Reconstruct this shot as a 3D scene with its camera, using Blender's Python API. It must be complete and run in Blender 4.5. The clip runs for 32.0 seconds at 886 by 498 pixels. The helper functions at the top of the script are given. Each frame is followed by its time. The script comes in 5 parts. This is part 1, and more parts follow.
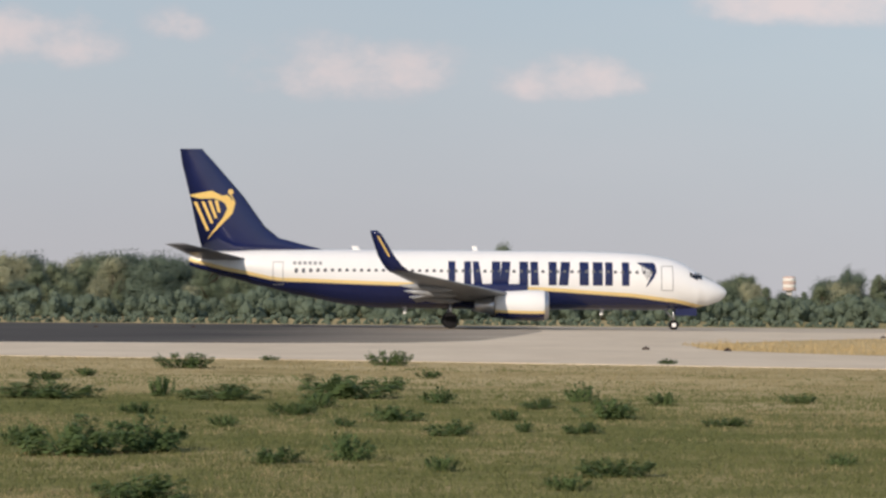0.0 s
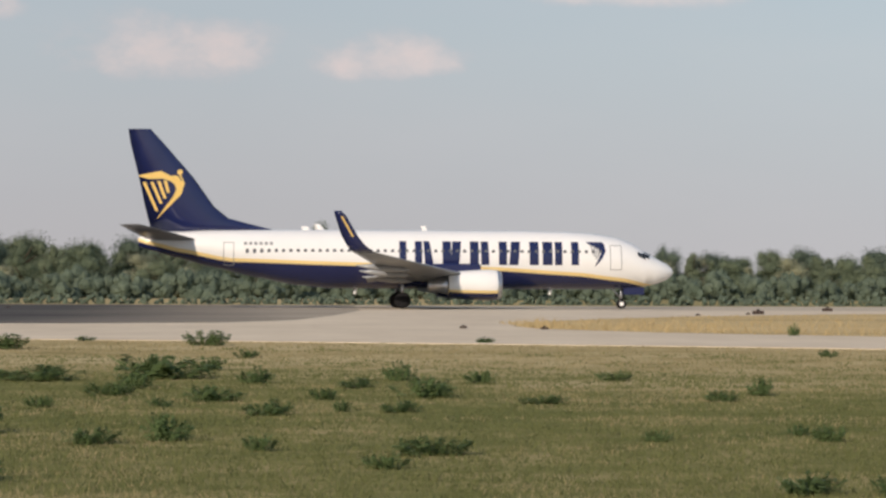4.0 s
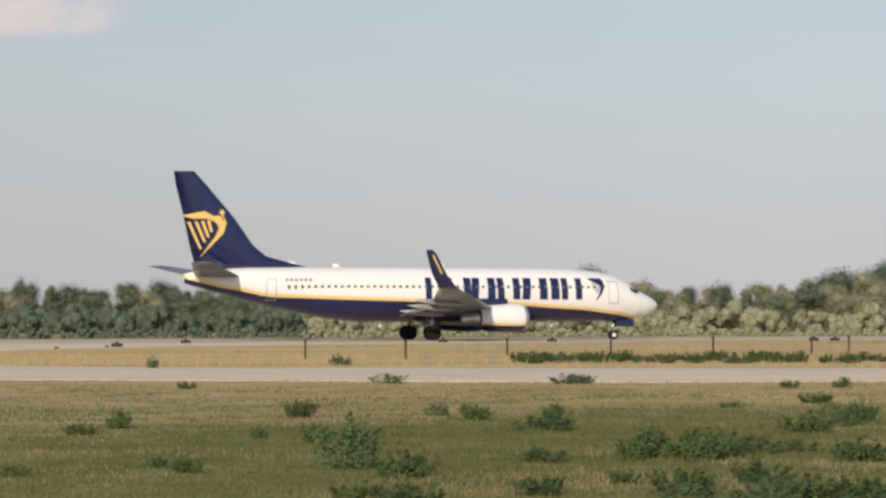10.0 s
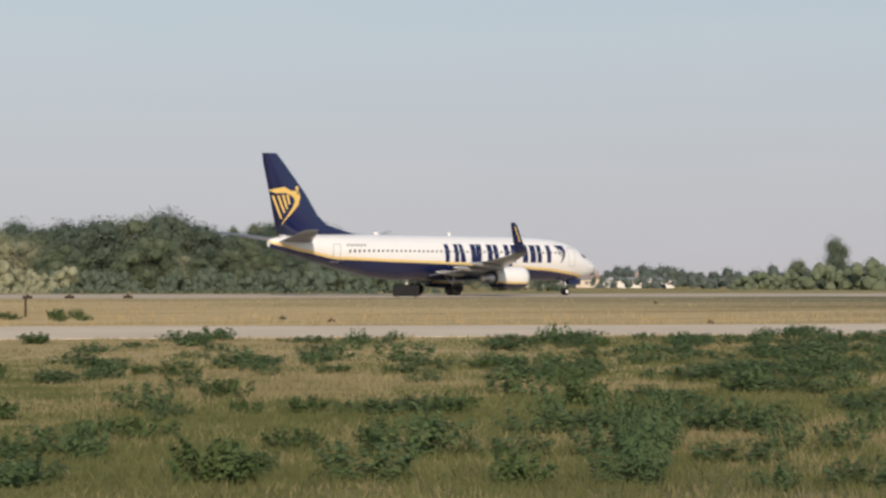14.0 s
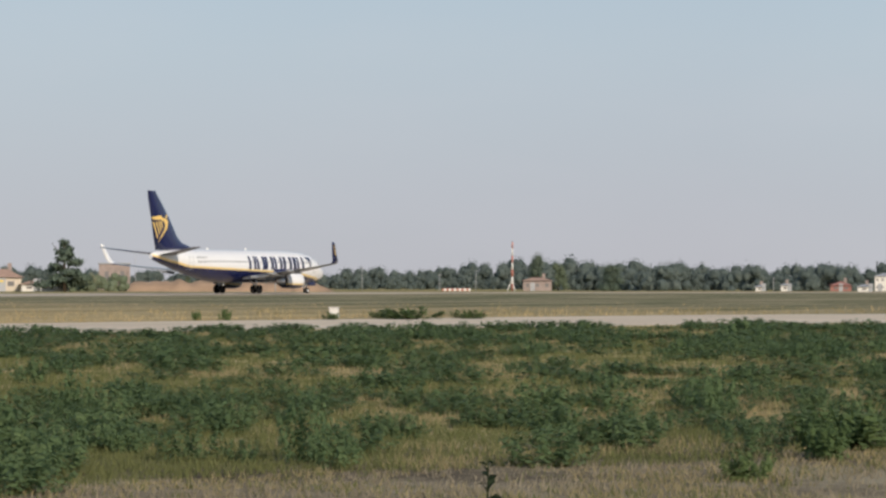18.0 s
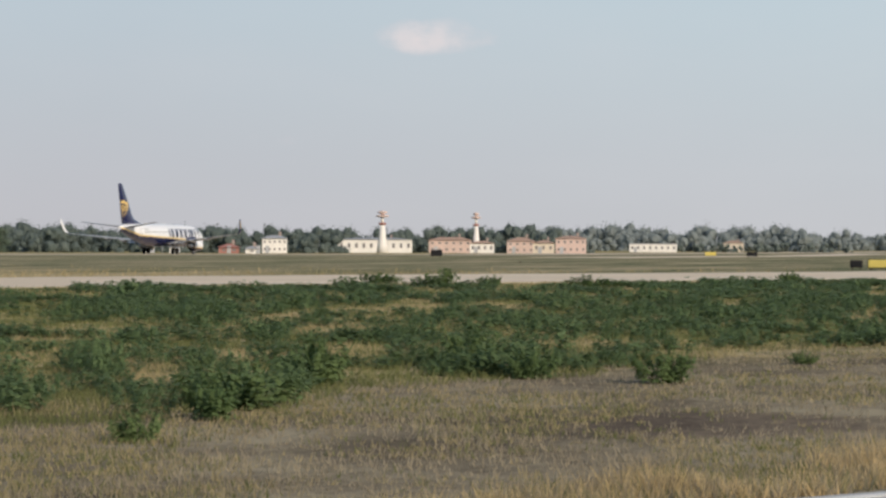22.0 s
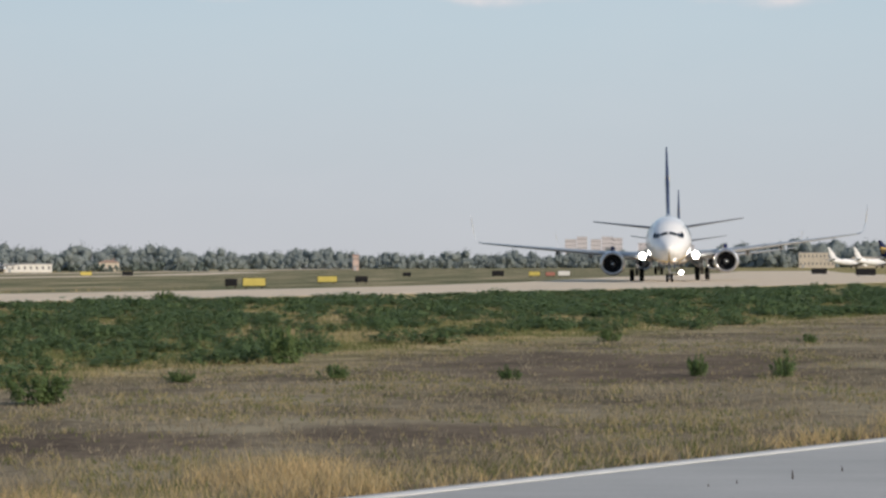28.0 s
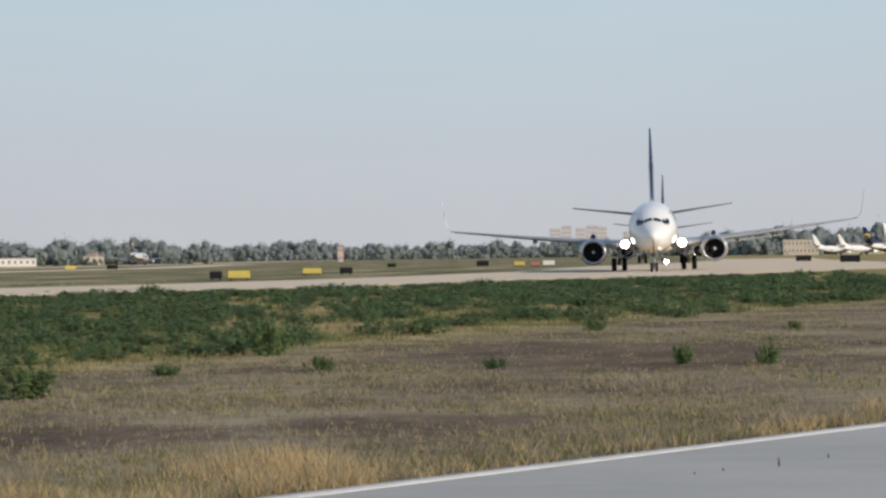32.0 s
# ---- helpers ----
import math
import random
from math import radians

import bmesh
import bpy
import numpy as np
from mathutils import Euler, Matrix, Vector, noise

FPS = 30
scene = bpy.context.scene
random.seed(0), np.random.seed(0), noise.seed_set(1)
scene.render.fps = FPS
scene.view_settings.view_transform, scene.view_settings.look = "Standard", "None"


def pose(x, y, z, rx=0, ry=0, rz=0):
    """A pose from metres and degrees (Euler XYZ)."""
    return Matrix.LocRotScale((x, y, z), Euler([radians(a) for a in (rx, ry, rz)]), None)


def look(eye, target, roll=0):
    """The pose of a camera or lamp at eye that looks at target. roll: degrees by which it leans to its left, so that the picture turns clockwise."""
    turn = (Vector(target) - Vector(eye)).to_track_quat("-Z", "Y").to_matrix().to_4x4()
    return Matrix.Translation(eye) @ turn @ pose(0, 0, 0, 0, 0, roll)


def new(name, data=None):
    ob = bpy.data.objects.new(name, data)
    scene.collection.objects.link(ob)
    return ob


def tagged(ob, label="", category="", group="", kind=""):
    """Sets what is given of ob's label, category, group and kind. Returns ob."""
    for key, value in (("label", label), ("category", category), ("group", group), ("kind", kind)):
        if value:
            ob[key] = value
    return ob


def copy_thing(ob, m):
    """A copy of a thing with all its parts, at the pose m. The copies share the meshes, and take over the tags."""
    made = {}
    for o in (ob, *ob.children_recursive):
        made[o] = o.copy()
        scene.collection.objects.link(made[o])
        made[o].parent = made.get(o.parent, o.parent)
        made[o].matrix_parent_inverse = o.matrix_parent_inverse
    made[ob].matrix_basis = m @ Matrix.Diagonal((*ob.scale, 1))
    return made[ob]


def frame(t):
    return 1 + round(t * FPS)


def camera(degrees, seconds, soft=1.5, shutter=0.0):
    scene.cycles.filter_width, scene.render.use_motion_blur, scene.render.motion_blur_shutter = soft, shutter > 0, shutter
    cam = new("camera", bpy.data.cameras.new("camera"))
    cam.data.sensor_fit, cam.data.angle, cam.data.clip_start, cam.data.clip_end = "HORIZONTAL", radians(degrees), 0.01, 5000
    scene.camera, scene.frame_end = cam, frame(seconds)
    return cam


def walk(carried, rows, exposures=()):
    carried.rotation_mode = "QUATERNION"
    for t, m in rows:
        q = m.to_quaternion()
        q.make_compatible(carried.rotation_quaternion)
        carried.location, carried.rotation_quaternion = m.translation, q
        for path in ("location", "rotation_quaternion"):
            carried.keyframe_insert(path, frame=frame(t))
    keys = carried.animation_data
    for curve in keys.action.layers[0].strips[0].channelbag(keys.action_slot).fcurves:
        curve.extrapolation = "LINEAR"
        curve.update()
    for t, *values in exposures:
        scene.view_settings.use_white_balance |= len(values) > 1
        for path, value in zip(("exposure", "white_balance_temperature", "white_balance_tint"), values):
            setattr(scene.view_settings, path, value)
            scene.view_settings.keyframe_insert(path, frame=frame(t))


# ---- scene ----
cam = camera(19.279, 32.0, soft=2.6)
EYE = Vector((0.0, 0.0, 1.5))


def aim(yaw, pitch, roll):
    """The camera at its standpoint, turned yaw degrees from +y towards +x and raised by pitch."""
    y, p = radians(yaw), radians(pitch)
    way = Vector((math.sin(y) * math.cos(p), math.cos(y) * math.cos(p), math.sin(p)))
    return look(EYE, EYE + way, roll)


# seconds, yaw, pitch, roll
PATH = [
    (0.0, 0.931, 1.281, 0.417),
    (0.5, 0.989, 1.160, 0.324),
    (1.0, 1.232, 1.185, 0.282),
    (1.5, 1.619, 1.211, 0.384),
    (2.0, 2.275, 1.077, 0.347),
    (2.5, 2.793, 0.970, 0.357),
    (4.5, 6.088, 0.807, 0.094),
    (5.0, 7.416, 0.823, -0.030),
    (5.5, 8.451, 0.884, -0.042),
    (6.0, 9.133, 0.968, 0.112),
    (6.5, 9.585, 1.074, -0.031),
    (7.0, 10.154, 1.096, -0.187),
    (7.5, 11.213, 1.162, -0.266),
    (8.0, 12.597, 1.344, -0.245),
    (8.5, 14.048, 1.461, -0.245),
    (9.0, 15.644, 1.600, -0.174),
    (9.5, 17.288, 1.692, 0.012),
    (10.0, 18.954, 1.571, -0.085),
    (10.5, 20.734, 1.470, -0.162),
    (11.0, 22.602, 1.376, -0.331),
    (11.5, 24.892, 1.290, -0.557),
    (12.0, 27.392, 1.157, -0.804),
    (12.5, 29.917, 1.014, -0.574),
    (13.0, 32.453, 0.964, -0.275),
    (13.5, 35.150, 0.787, 0.027),
    (15.5, 46.295, 0.479, -0.017),
    (16.0, 49.290, 0.354, -0.031),
    (16.5, 52.463, 0.355, -0.113),
    (17.0, 55.284, 0.481, -0.014),
    (17.5, 57.628, 0.658, 0.157),
    (18.0, 59.677, 0.728, 0.056),
    (18.5, 61.677, 0.721, 0.215),
    (19.0, 63.990, 0.602, 0.304),
    (19.5, 66.563, 0.646, 0.513),
    (20.0, 68.360, 0.697, 0.577),
    (20.5, 69.520, 0.580, 0.368),
    (21.0, 70.955, 0.438, 0.401),
    (21.5, 72.102, 0.142, 0.420),
    (22.0, 73.043, -0.081, 0.217),
    (22.5, 74.070, -0.389, -0.256),
    (23.0, 75.320, -0.271, -0.345),
    (23.5, 76.844, -0.089, -0.357),
    (24.0, 78.526, 0.008, -0.595),
    (24.5, 80.468, -0.065, -0.716),
    (25.0, 81.846, -0.002, -0.788),
    (25.5, 82.961, 0.254, -0.787),
    (26.0, 83.672, 0.220, -0.557),
    (26.5, 84.180, 0.139, -0.326),
    (28.5, 87.025, 0.391, -0.216),
    (29.0, 86.646, 0.501, -0.389),
    (29.5, 86.497, 0.647, -0.488),
    (30.0, 86.658, 0.700, -0.553),
    (30.5, 86.702, 0.519, -0.548),
    (31.0, 86.822, 0.431, -0.565),
    (31.5, 87.031, 0.422, -0.549),
    (32.0, 87.032, 0.134, -0.735),
]
walk(cam, [(t, aim(y, p, r)) for t, y, p, r in PATH],
     exposures=((0.0, 0.07, 6400, 10), (2.5, 0.06, 6450, 10), (5.0, 0.0, 6650, 10), (9.0, 0.04, 6720, 10), (13.0, 0.0, 6600, 10), (16.0, -0.05, 6450, 10), (18.0, -0.03, 6300, 8), (20.0, -0.1, 6350, 9),
                (21.2, -0.08, 6400, 8), (22.0, 0.03, 6400, 8), (24.0, 0.0, 6350, 8), (30.0, 0.0, 6300, 8), (32.0, 0.0, 6300, 8)))

from mathutils import geometry

# ---- world, sun, exposure ----
SUN_AZ, SUN_EL = 214.0, 24.0     # where the sun stands: degrees from +y towards +x, and above the horizon


class Nodes:
    """A short way to write node trees."""

    def __init__(self, tree):
        self.tree = tree
        tree.nodes.clear()

    def add(self, kind, **values):
        n = self.tree.nodes.new(kind)
        for key, value in values.items():
            if key.startswith("i_"):
                n.inputs[int(key[2:])].default_value = value
            else:
                setattr(n, key, value)
        return n

    def link(self, a, b):
        self.tree.links.new(a, b)

    def math(self, op, a, b=None, clamp=False):
        n = self.tree.nodes.new("ShaderNodeMath")
        n.operation, n.use_clamp = op, clamp
        for slot, value in ((0, a), (1, b)):
            if value is None:
                continue
            if isinstance(value, (int, float)):
                n.inputs[slot].default_value = value
            else:
                self.link(value, n.inputs[slot])
        return n.outputs[0]

    def mix(self, fac, a, b, blend="MIX"):
        n = self.tree.nodes.new("ShaderNodeMix")
        n.data_type, n.blend_type = "RGBA", blend
        for slot, value in ((n.inputs[0], fac), (n.inputs[6], a), (n.inputs[7], b)):
            if isinstance(value, (int, float)):
                slot.default_value = value
            elif isinstance(value, tuple):
                slot.default_value = (*value, 1.0) if len(value) == 3 else value
            else:
                self.link(value, slot)
        return n.outputs[2]

    def noise(self, vector, scale, detail=4.0, rough=0.55):
        n = self.tree.nodes.new("ShaderNodeTexNoise")
        n.inputs["Scale"].default_value, n.inputs["Detail"].default_value, n.inputs["Roughness"].default_value = scale, detail, rough
        self.link(vector, n.inputs["Vector"])
        return n.outputs["Fac"]

    def ramp(self, fac, *stops):
        n = self.tree.nodes.new("ShaderNodeValToRGB")
        el = n.color_ramp.elements
        while len(el) < len(stops):
            el.new(0.5)
        for e, (p, c) in zip(el, stops):
            e.position, e.color = p, (*c, 1.0) if isinstance(c, tuple) else (c, c, c, 1.0)
        self.link(fac, n.inputs[0])
        return n.outputs[0]

    def mapped(self, vector, scale):
        n = self.tree.nodes.new("ShaderNodeMapping")
        n.inputs["Scale"].default_value = scale
        self.link(vector, n.inputs["Vector"])
        return n.outputs[0]


def make_world():
    world = bpy.data.worlds.new("evening_sky")
    scene.world = world
    world.use_nodes = True
    n = Nodes(world.node_tree)
    way = n.add("ShaderNodeTexCoord").outputs["Generated"]
    split = n.add("ShaderNodeSeparateXYZ")
    n.link(way, split.inputs[0])
    sky = n.add("ShaderNodeTexSky", sky_type="NISHITA", sun_disc=False, sun_elevation=radians(SUN_EL), sun_rotation=radians(SUN_AZ),
                altitude=40.0, air_density=1.0, dust_density=2.2, ozone_density=1.5)
    lit = n.mix(1.0, sky.outputs[0], (0.085, 0.085, 0.085), "MULTIPLY")
    # evening haze: mauve grey at the horizon, pale blue above it
    height = n.math("MAXIMUM", split.outputs[2], 0.0)
    veil = n.ramp(height, (0.0, (0.56, 0.545, 0.565)), (0.035, (0.545, 0.56, 0.595)), (0.09, (0.535, 0.60, 0.65)), (0.14, (0.49, 0.60, 0.68)), (0.6, (0.28, 0.40, 0.60)))
    amount = n.ramp(height, (0.0, 0.92), (0.14, 0.85), (0.7, 0.45))
    base = n.mix(amount, lit, veil)
    # cloud banks: azimuth and height of each, with their half sizes in degrees
    az = n.math("MULTIPLY", n.math("ARCTAN2", split.outputs[0], split.outputs[1]), 57.2958)
    el = n.math("MULTIPLY", n.math("ARCSINE", split.outputs[2]), 57.2958)
    lumps = n.noise(n.mapped(way, (1.0, 1.0, 1.5)), 34.0, 6.0, 0.58)
    wide = n.noise(n.mapped(way, (1.0, 1.0, 3.0)), 9.0, 4.0, 0.55)
    total = None
    for a, e, wa, we, power in CLOUDS:
        da = n.math("DIVIDE", n.math("SUBTRACT", az, a), wa * 1.15)
        rise = n.math("SUBTRACT", el, e - 0.25 * we)
        de = n.math("ADD", n.math("DIVIDE", n.math("MAXIMUM", rise, 0.0), we * 1.25), n.math("DIVIDE", n.math("MINIMUM", rise, 0.0), we * 0.7))
        r2 = n.math("ADD", n.math("MULTIPLY", da, da), n.math("MULTIPLY", de, de))
        blob = n.math("MULTIPLY", n.math("SUBTRACT", 1.0, r2, True), power)
        total = blob if total is None else n.math("MAXIMUM", total, blob)
    body = n.math("ADD", n.math("SUBTRACT", total, 0.26), n.math("MULTIPLY", n.math("SUBTRACT", lumps, 0.5), 2.0))
    puff = n.math("MULTIPLY", n.math("MULTIPLY", body, 1.25, True), n.math("MULTIPLY", total, 2.2, True))
    clouded = n.mix(n.math("MULTIPLY", puff, 0.85), base, n.ramp(puff, (0.0, (0.62, 0.575, 0.60)), (0.6, (0.80, 0.69, 0.67))))
    sheet = n.math("MULTIPLY", n.ramp(wide, (0.45, 0.0), (0.75, 1.0)), 0.10)
    clouded = n.mix(sheet, clouded, (0.66, 0.63, 0.65))
    clouded = n.mix(1.0, clouded, n.ramp(n.math("MAXIMUM", split.outputs[0], 0.0), (0.0, (0.90, 0.88, 0.88)), (0.2, (0.95, 0.945, 0.945)), (0.45, (1.03, 1.03, 1.035)), (0.8, (1.0, 0.995, 1.01)), (0.91, (0.985, 0.98, 1.0)), (0.965, (1.03, 1.035, 1.045)), (1.0, (1.06, 1.08, 1.085))), "MULTIPLY")
    bg = n.add("ShaderNodeBackground", i_1=1.0)
    n.link(clouded, bg.inputs[0])
    n.link(bg.outputs[0], n.add("ShaderNodeOutputWorld").inputs[0])


CLOUDS = [(-1.0, 5.3, 3.0, 1.1, 0.8), (3.7, 5.1, 2.2, 0.75, 0.8), (-8.2, 5.9, 2.4, 1.0, 0.9), (9.2, 6.95, 3.5, 1.05, 0.9), (-5.0, 6.2, 0.9, 0.6, 0.6),
          (72.9, 4.6, 1.5, 0.55, 0.9), (69.5, 2.6, 1.2, 0.6, 0.42), (88.0, 6.2, 2.4, 0.7, 0.75), (81.5, 6.3, 2.4, 0.7, 0.8), (93.5, 6.0, 2.0, 0.6, 0.6), (37.0, 6.1, 2.4, 0.35, 0.35)]
make_world()
sun = new("sun", bpy.data.lights.new("sun", "SUN"))
sun.data.energy, sun.data.angle, sun.data.color = 3.5, radians(1.0), (1.0, 0.84, 0.68)
sun.matrix_world = look((0, 0, 0), (-math.sin(radians(SUN_AZ)) * math.cos(radians(SUN_EL)), -math.cos(radians(SUN_AZ)) * math.cos(radians(SUN_EL)), -math.sin(radians(SUN_EL))))


# ---- materials ----
def material(name, rough=0.6, metal=0.0, coat=0.0):
    m = bpy.data.materials.new(name)
    m.use_nodes = True
    n = Nodes(m.node_tree)
    out = n.add("ShaderNodeOutputMaterial")
    bsdf = n.add("ShaderNodeBsdfPrincipled")
    bsdf.inputs["Roughness"].default_value, bsdf.inputs["Metallic"].default_value, bsdf.inputs["Coat Weight"].default_value = rough, metal, coat
    n.link(bsdf.outputs[0], out.inputs[0])
    m["bsdf"] = bsdf.name
    return m, n, bsdf


def bumped(n, bsdf, height, strength, distance=0.02):
    b = n.add("ShaderNodeBump")
    b.inputs["Strength"].default_value, b.inputs["Distance"].default_value = strength, distance
    n.link(height, b.inputs["Height"])
    n.link(b.outputs[0], bsdf.inputs["Normal"])


def plain(name, colour, rough=0.5, metal=0.0, vary=0.15, scale=3.0, coat=0.0):
    """A painted or solid surface with slight stains and grain."""
    m, n, bsdf = material(name, rough, metal, coat)
    at = n.add("ShaderNodeTexCoord").outputs["Object"]
    big, fine = n.noise(at, scale), n.noise(at, scale * 14.0)
    both = n.math("ADD", n.math("MULTIPLY", big, 0.7), n.math("MULTIPLY", fine, 0.3))
    dark = tuple(c * (1.0 - vary) for c in colour)
    light = tuple(min(1.0, c * (1.0 + vary)) for c in colour)
    n.link(n.ramp(both, (0.3, dark), (0.7, light)), bsdf.inputs["Base Color"])
    if rough >= 0.6:
        bsdf.inputs["Specular IOR Level"].default_value = 0.1
    return m


def leafy(name, a, b, rough=0.6, thin_share=0.45):
    """Foliage: each plant has its own tone, each leaf clump a little of its own; light passes through the leaves."""
    m, n, bsdf = material(name, rough)
    tone = n.add("ShaderNodeObjectInfo").outputs["Random"]
    isle = n.add("ShaderNodeNewGeometry").outputs["Random Per Island"]
    patch = n.noise(n.add("ShaderNodeTexCoord").outputs["Object"], 0.7, 3.0, 0.6)
    f = n.math("ADD", n.math("ADD", n.math("MULTIPLY", tone, 0.4), n.math("MULTIPLY", isle, 0.4)), n.math("MULTIPLY", n.math("SUBTRACT", patch, 0.35), 0.8))
    colour = n.ramp(f, (0.1, a), (0.9, b))
    n.link(colour, bsdf.inputs["Base Color"])
    bsdf.inputs["Specular IOR Level"].default_value = 0.08
    thin = n.add("ShaderNodeBsdfTranslucent")
    n.link(colour, thin.inputs[0])
    both = n.add("ShaderNodeMixShader", i_0=thin_share)
    n.link(bsdf.outputs[0], both.inputs[1])
    n.link(thin.outputs[0], both.inputs[2])
    out = next(x for x in m.node_tree.nodes if x.type == "OUTPUT_MATERIAL")
    n.link(both.outputs[0], out.inputs[0])
    return m


# worn places of dark bare soil beside the apron road: x, y and the reach along both
BARE = ((21.7, 4.1, 1.9, 1.5), (23.2, 1.5, 1.8, 1.5), (38.5, -0.4, 6.0, 3.4))


def worn(x, y):
    """1 in the middle of a bare place, 0 at its rim and less outside."""
    return max(1.0 - math.hypot((x - a) / u, (y - b) / w) for a, b, u, w in BARE)


def field_material():
    """Meadow soil and turf: green and straw patches, browner and barer beside the apron road."""
    m, n, bsdf = material("dry_meadow", 0.95)
    bsdf.inputs["Specular IOR Level"].default_value = 0.0
    at = n.add("ShaderNodeTexCoord").outputs["Object"]
    split = n.add("ShaderNodeSeparateXYZ")
    n.link(at, split.inputs[0])
    big = n.noise(n.mapped(at, (0.7, 1.2, 1.0)), 0.06, 5.0, 0.6)
    mid = n.noise(at, 0.5, 5.0, 0.65)
    fine = n.noise(at, 6.0, 4.0, 0.7)
    f = n.math("ADD", n.math("MULTIPLY", big, 0.40), n.math("ADD", n.math("MULTIPLY", mid, 0.40), n.math("MULTIPLY", fine, 0.2)))
    lush = n.ramp(f, (0.40, (0.122, 0.138, 0.050)), (0.47, (0.178, 0.182, 0.072)), (0.53, (0.262, 0.236, 0.104)), (0.60, (0.41, 0.335, 0.175)))
    straw = n.ramp(f, (0.40, (0.305, 0.250, 0.122)), (0.47, (0.415, 0.335, 0.172)), (0.53, (0.495, 0.400, 0.224)), (0.62, (0.55, 0.450, 0.265)))
    strip = n.math("ADD", n.math("ADD", split.outputs[1], n.math("MULTIPLY", split.outputs[0], 0.5)), n.math("MULTIPLY", n.math("SUBTRACT", big, 0.5), 40.0))
    dry = n.math("MULTIPLY", n.ramp(n.math("DIVIDE", strip, 100.0), (0.40, 0.0), (0.54, 1.0)), n.ramp(n.math("DIVIDE", split.outputs[0], 60.0), (0.42, 1.0), (0.75, 0.15)))
    sere = n.math("MULTIPLY", n.ramp(n.math("DIVIDE", split.outputs[0], 60.0), (0.27, 0.0), (0.45, 1.0)), n.ramp(mid, (0.40, 0.10), (0.58, 0.75)))
    turf = n.mix(n.math("MAXIMUM", dry, sere), lush, straw)
    bands = n.math("ADD", n.math("MULTIPLY", n.noise(at, 0.22, 4.0, 0.6), 0.48), n.math("ADD", n.math("MULTIPLY", mid, 0.27), n.math("MULTIPLY", fine, 0.25)))
    soil = n.ramp(bands, (0.42, (0.118, 0.099, 0.073)), (0.47, (0.182, 0.154, 0.110)), (0.52, (0.258, 0.220, 0.154)), (0.58, (0.340, 0.297, 0.206)))
    reach = n.math("ADD", n.math("MULTIPLY", split.outputs[0], 0.573), n.math("MULTIPLY", split.outputs[1], 0.819))
    wide = n.math("ADD", n.math("SUBTRACT", reach, n.math("MULTIPLY", split.outputs[0], 0.28)), n.math("MULTIPLY", mid, 4.0))
    bare = n.math("MULTIPLY", n.ramp(n.math("DIVIDE", wide, 40.0), (0.40, 1.0), (0.48, 0.0)), n.ramp(n.math("DIVIDE", split.outputs[0], 60.0), (0.13, 0.0), (0.22, 1.0)))
    earth = n.ramp(n.math("ADD", n.math("MULTIPLY", mid, 0.5), n.math("MULTIPLY", fine, 0.5)), (0.40, (0.104, 0.085, 0.068)), (0.60, (0.200, 0.161, 0.121)))
    cover = n.mix(bare, turf, soil)
    for a, b, u, w in BARE:
        dx = n.math("DIVIDE", n.math("SUBTRACT", split.outputs[0], a), u)
        dy = n.math("DIVIDE", n.math("SUBTRACT", split.outputs[1], b), w)
        rim = n.math("ADD", n.math("ADD", n.math("MULTIPLY", dx, dx), n.math("MULTIPLY", dy, dy)), n.math("MULTIPLY", n.math("SUBTRACT", mid, 0.5), 1.6))
        cover = n.mix(n.ramp(n.math("DIVIDE", rim, 2.0), (0.22, 0.9), (0.62, 0.0)), cover, earth)
    n.link(cover, bsdf.inputs["Base Color"])
    bumped(n, bsdf, fine, 0.6, 0.05)
    return m


def paving_material(name, a, b, scale=0.12):
    m, n, bsdf = material(name, 0.9)
    bsdf.inputs["Specular IOR Level"].default_value = 0.06
    at = n.add("ShaderNodeTexCoord").outputs["Object"]
    big, mid, fine = n.noise(at, scale), n.noise(n.mapped(at, (1.0, 0.25, 1.0)), scale * 6), n.noise(at, 25.0)
    f = n.math("ADD", n.math("MULTIPLY", big, 0.5), n.math("ADD", n.math("MULTIPLY", mid, 0.3), n.math("MULTIPLY", fine, 0.2)))
    n.link(n.ramp(f, (0.35, a), (0.65, b)), bsdf.inputs["Base Color"])
    bumped(n, bsdf, fine, 0.25, 0.01)
    return m


def asphalt_material():
    """Dark asphalt that wears to the grey-brown of the concrete where wheels turn on to it."""
    m, n, bsdf = material("dark_asphalt", 0.9)
    bsdf.inputs["Specular IOR Level"].default_value = 0.06
    at = n.add("ShaderNodeTexCoord").outputs["Object"]
    split = n.add("ShaderNodeSeparateXYZ")
    n.link(at, split.inputs[0])
    big, streak, fine = n.noise(at, 0.06), n.noise(n.mapped(at, (0.08, 1.0, 1.0)), 0.5), n.noise(at, 25.0)
    f = n.math("ADD", n.math("MULTIPLY", big, 0.5), n.math("ADD", n.math("MULTIPLY", streak, 0.3), n.math("MULTIPLY", fine, 0.2)))
    dark = n.ramp(f, (0.35, (0.060, 0.056, 0.054)), (0.65, (0.115, 0.106, 0.098)))
    worn = n.ramp(f, (0.35, (0.30, 0.255, 0.20)), (0.65, (0.48, 0.41, 0.32)))
    way = n.math("ADD", n.math("ADD", n.math("MULTIPLY", split.outputs[0], 0.05), 0.62), n.math("MULTIPLY", n.math("SUBTRACT", streak, 0.5), 0.9))
    n.link(n.mix(n.ramp(way, (0.15, 0.0), (0.95, 1.0)), dark, worn), bsdf.inputs["Base Color"])
    bumped(n, bsdf, fine, 0.25, 0.01)
    return m


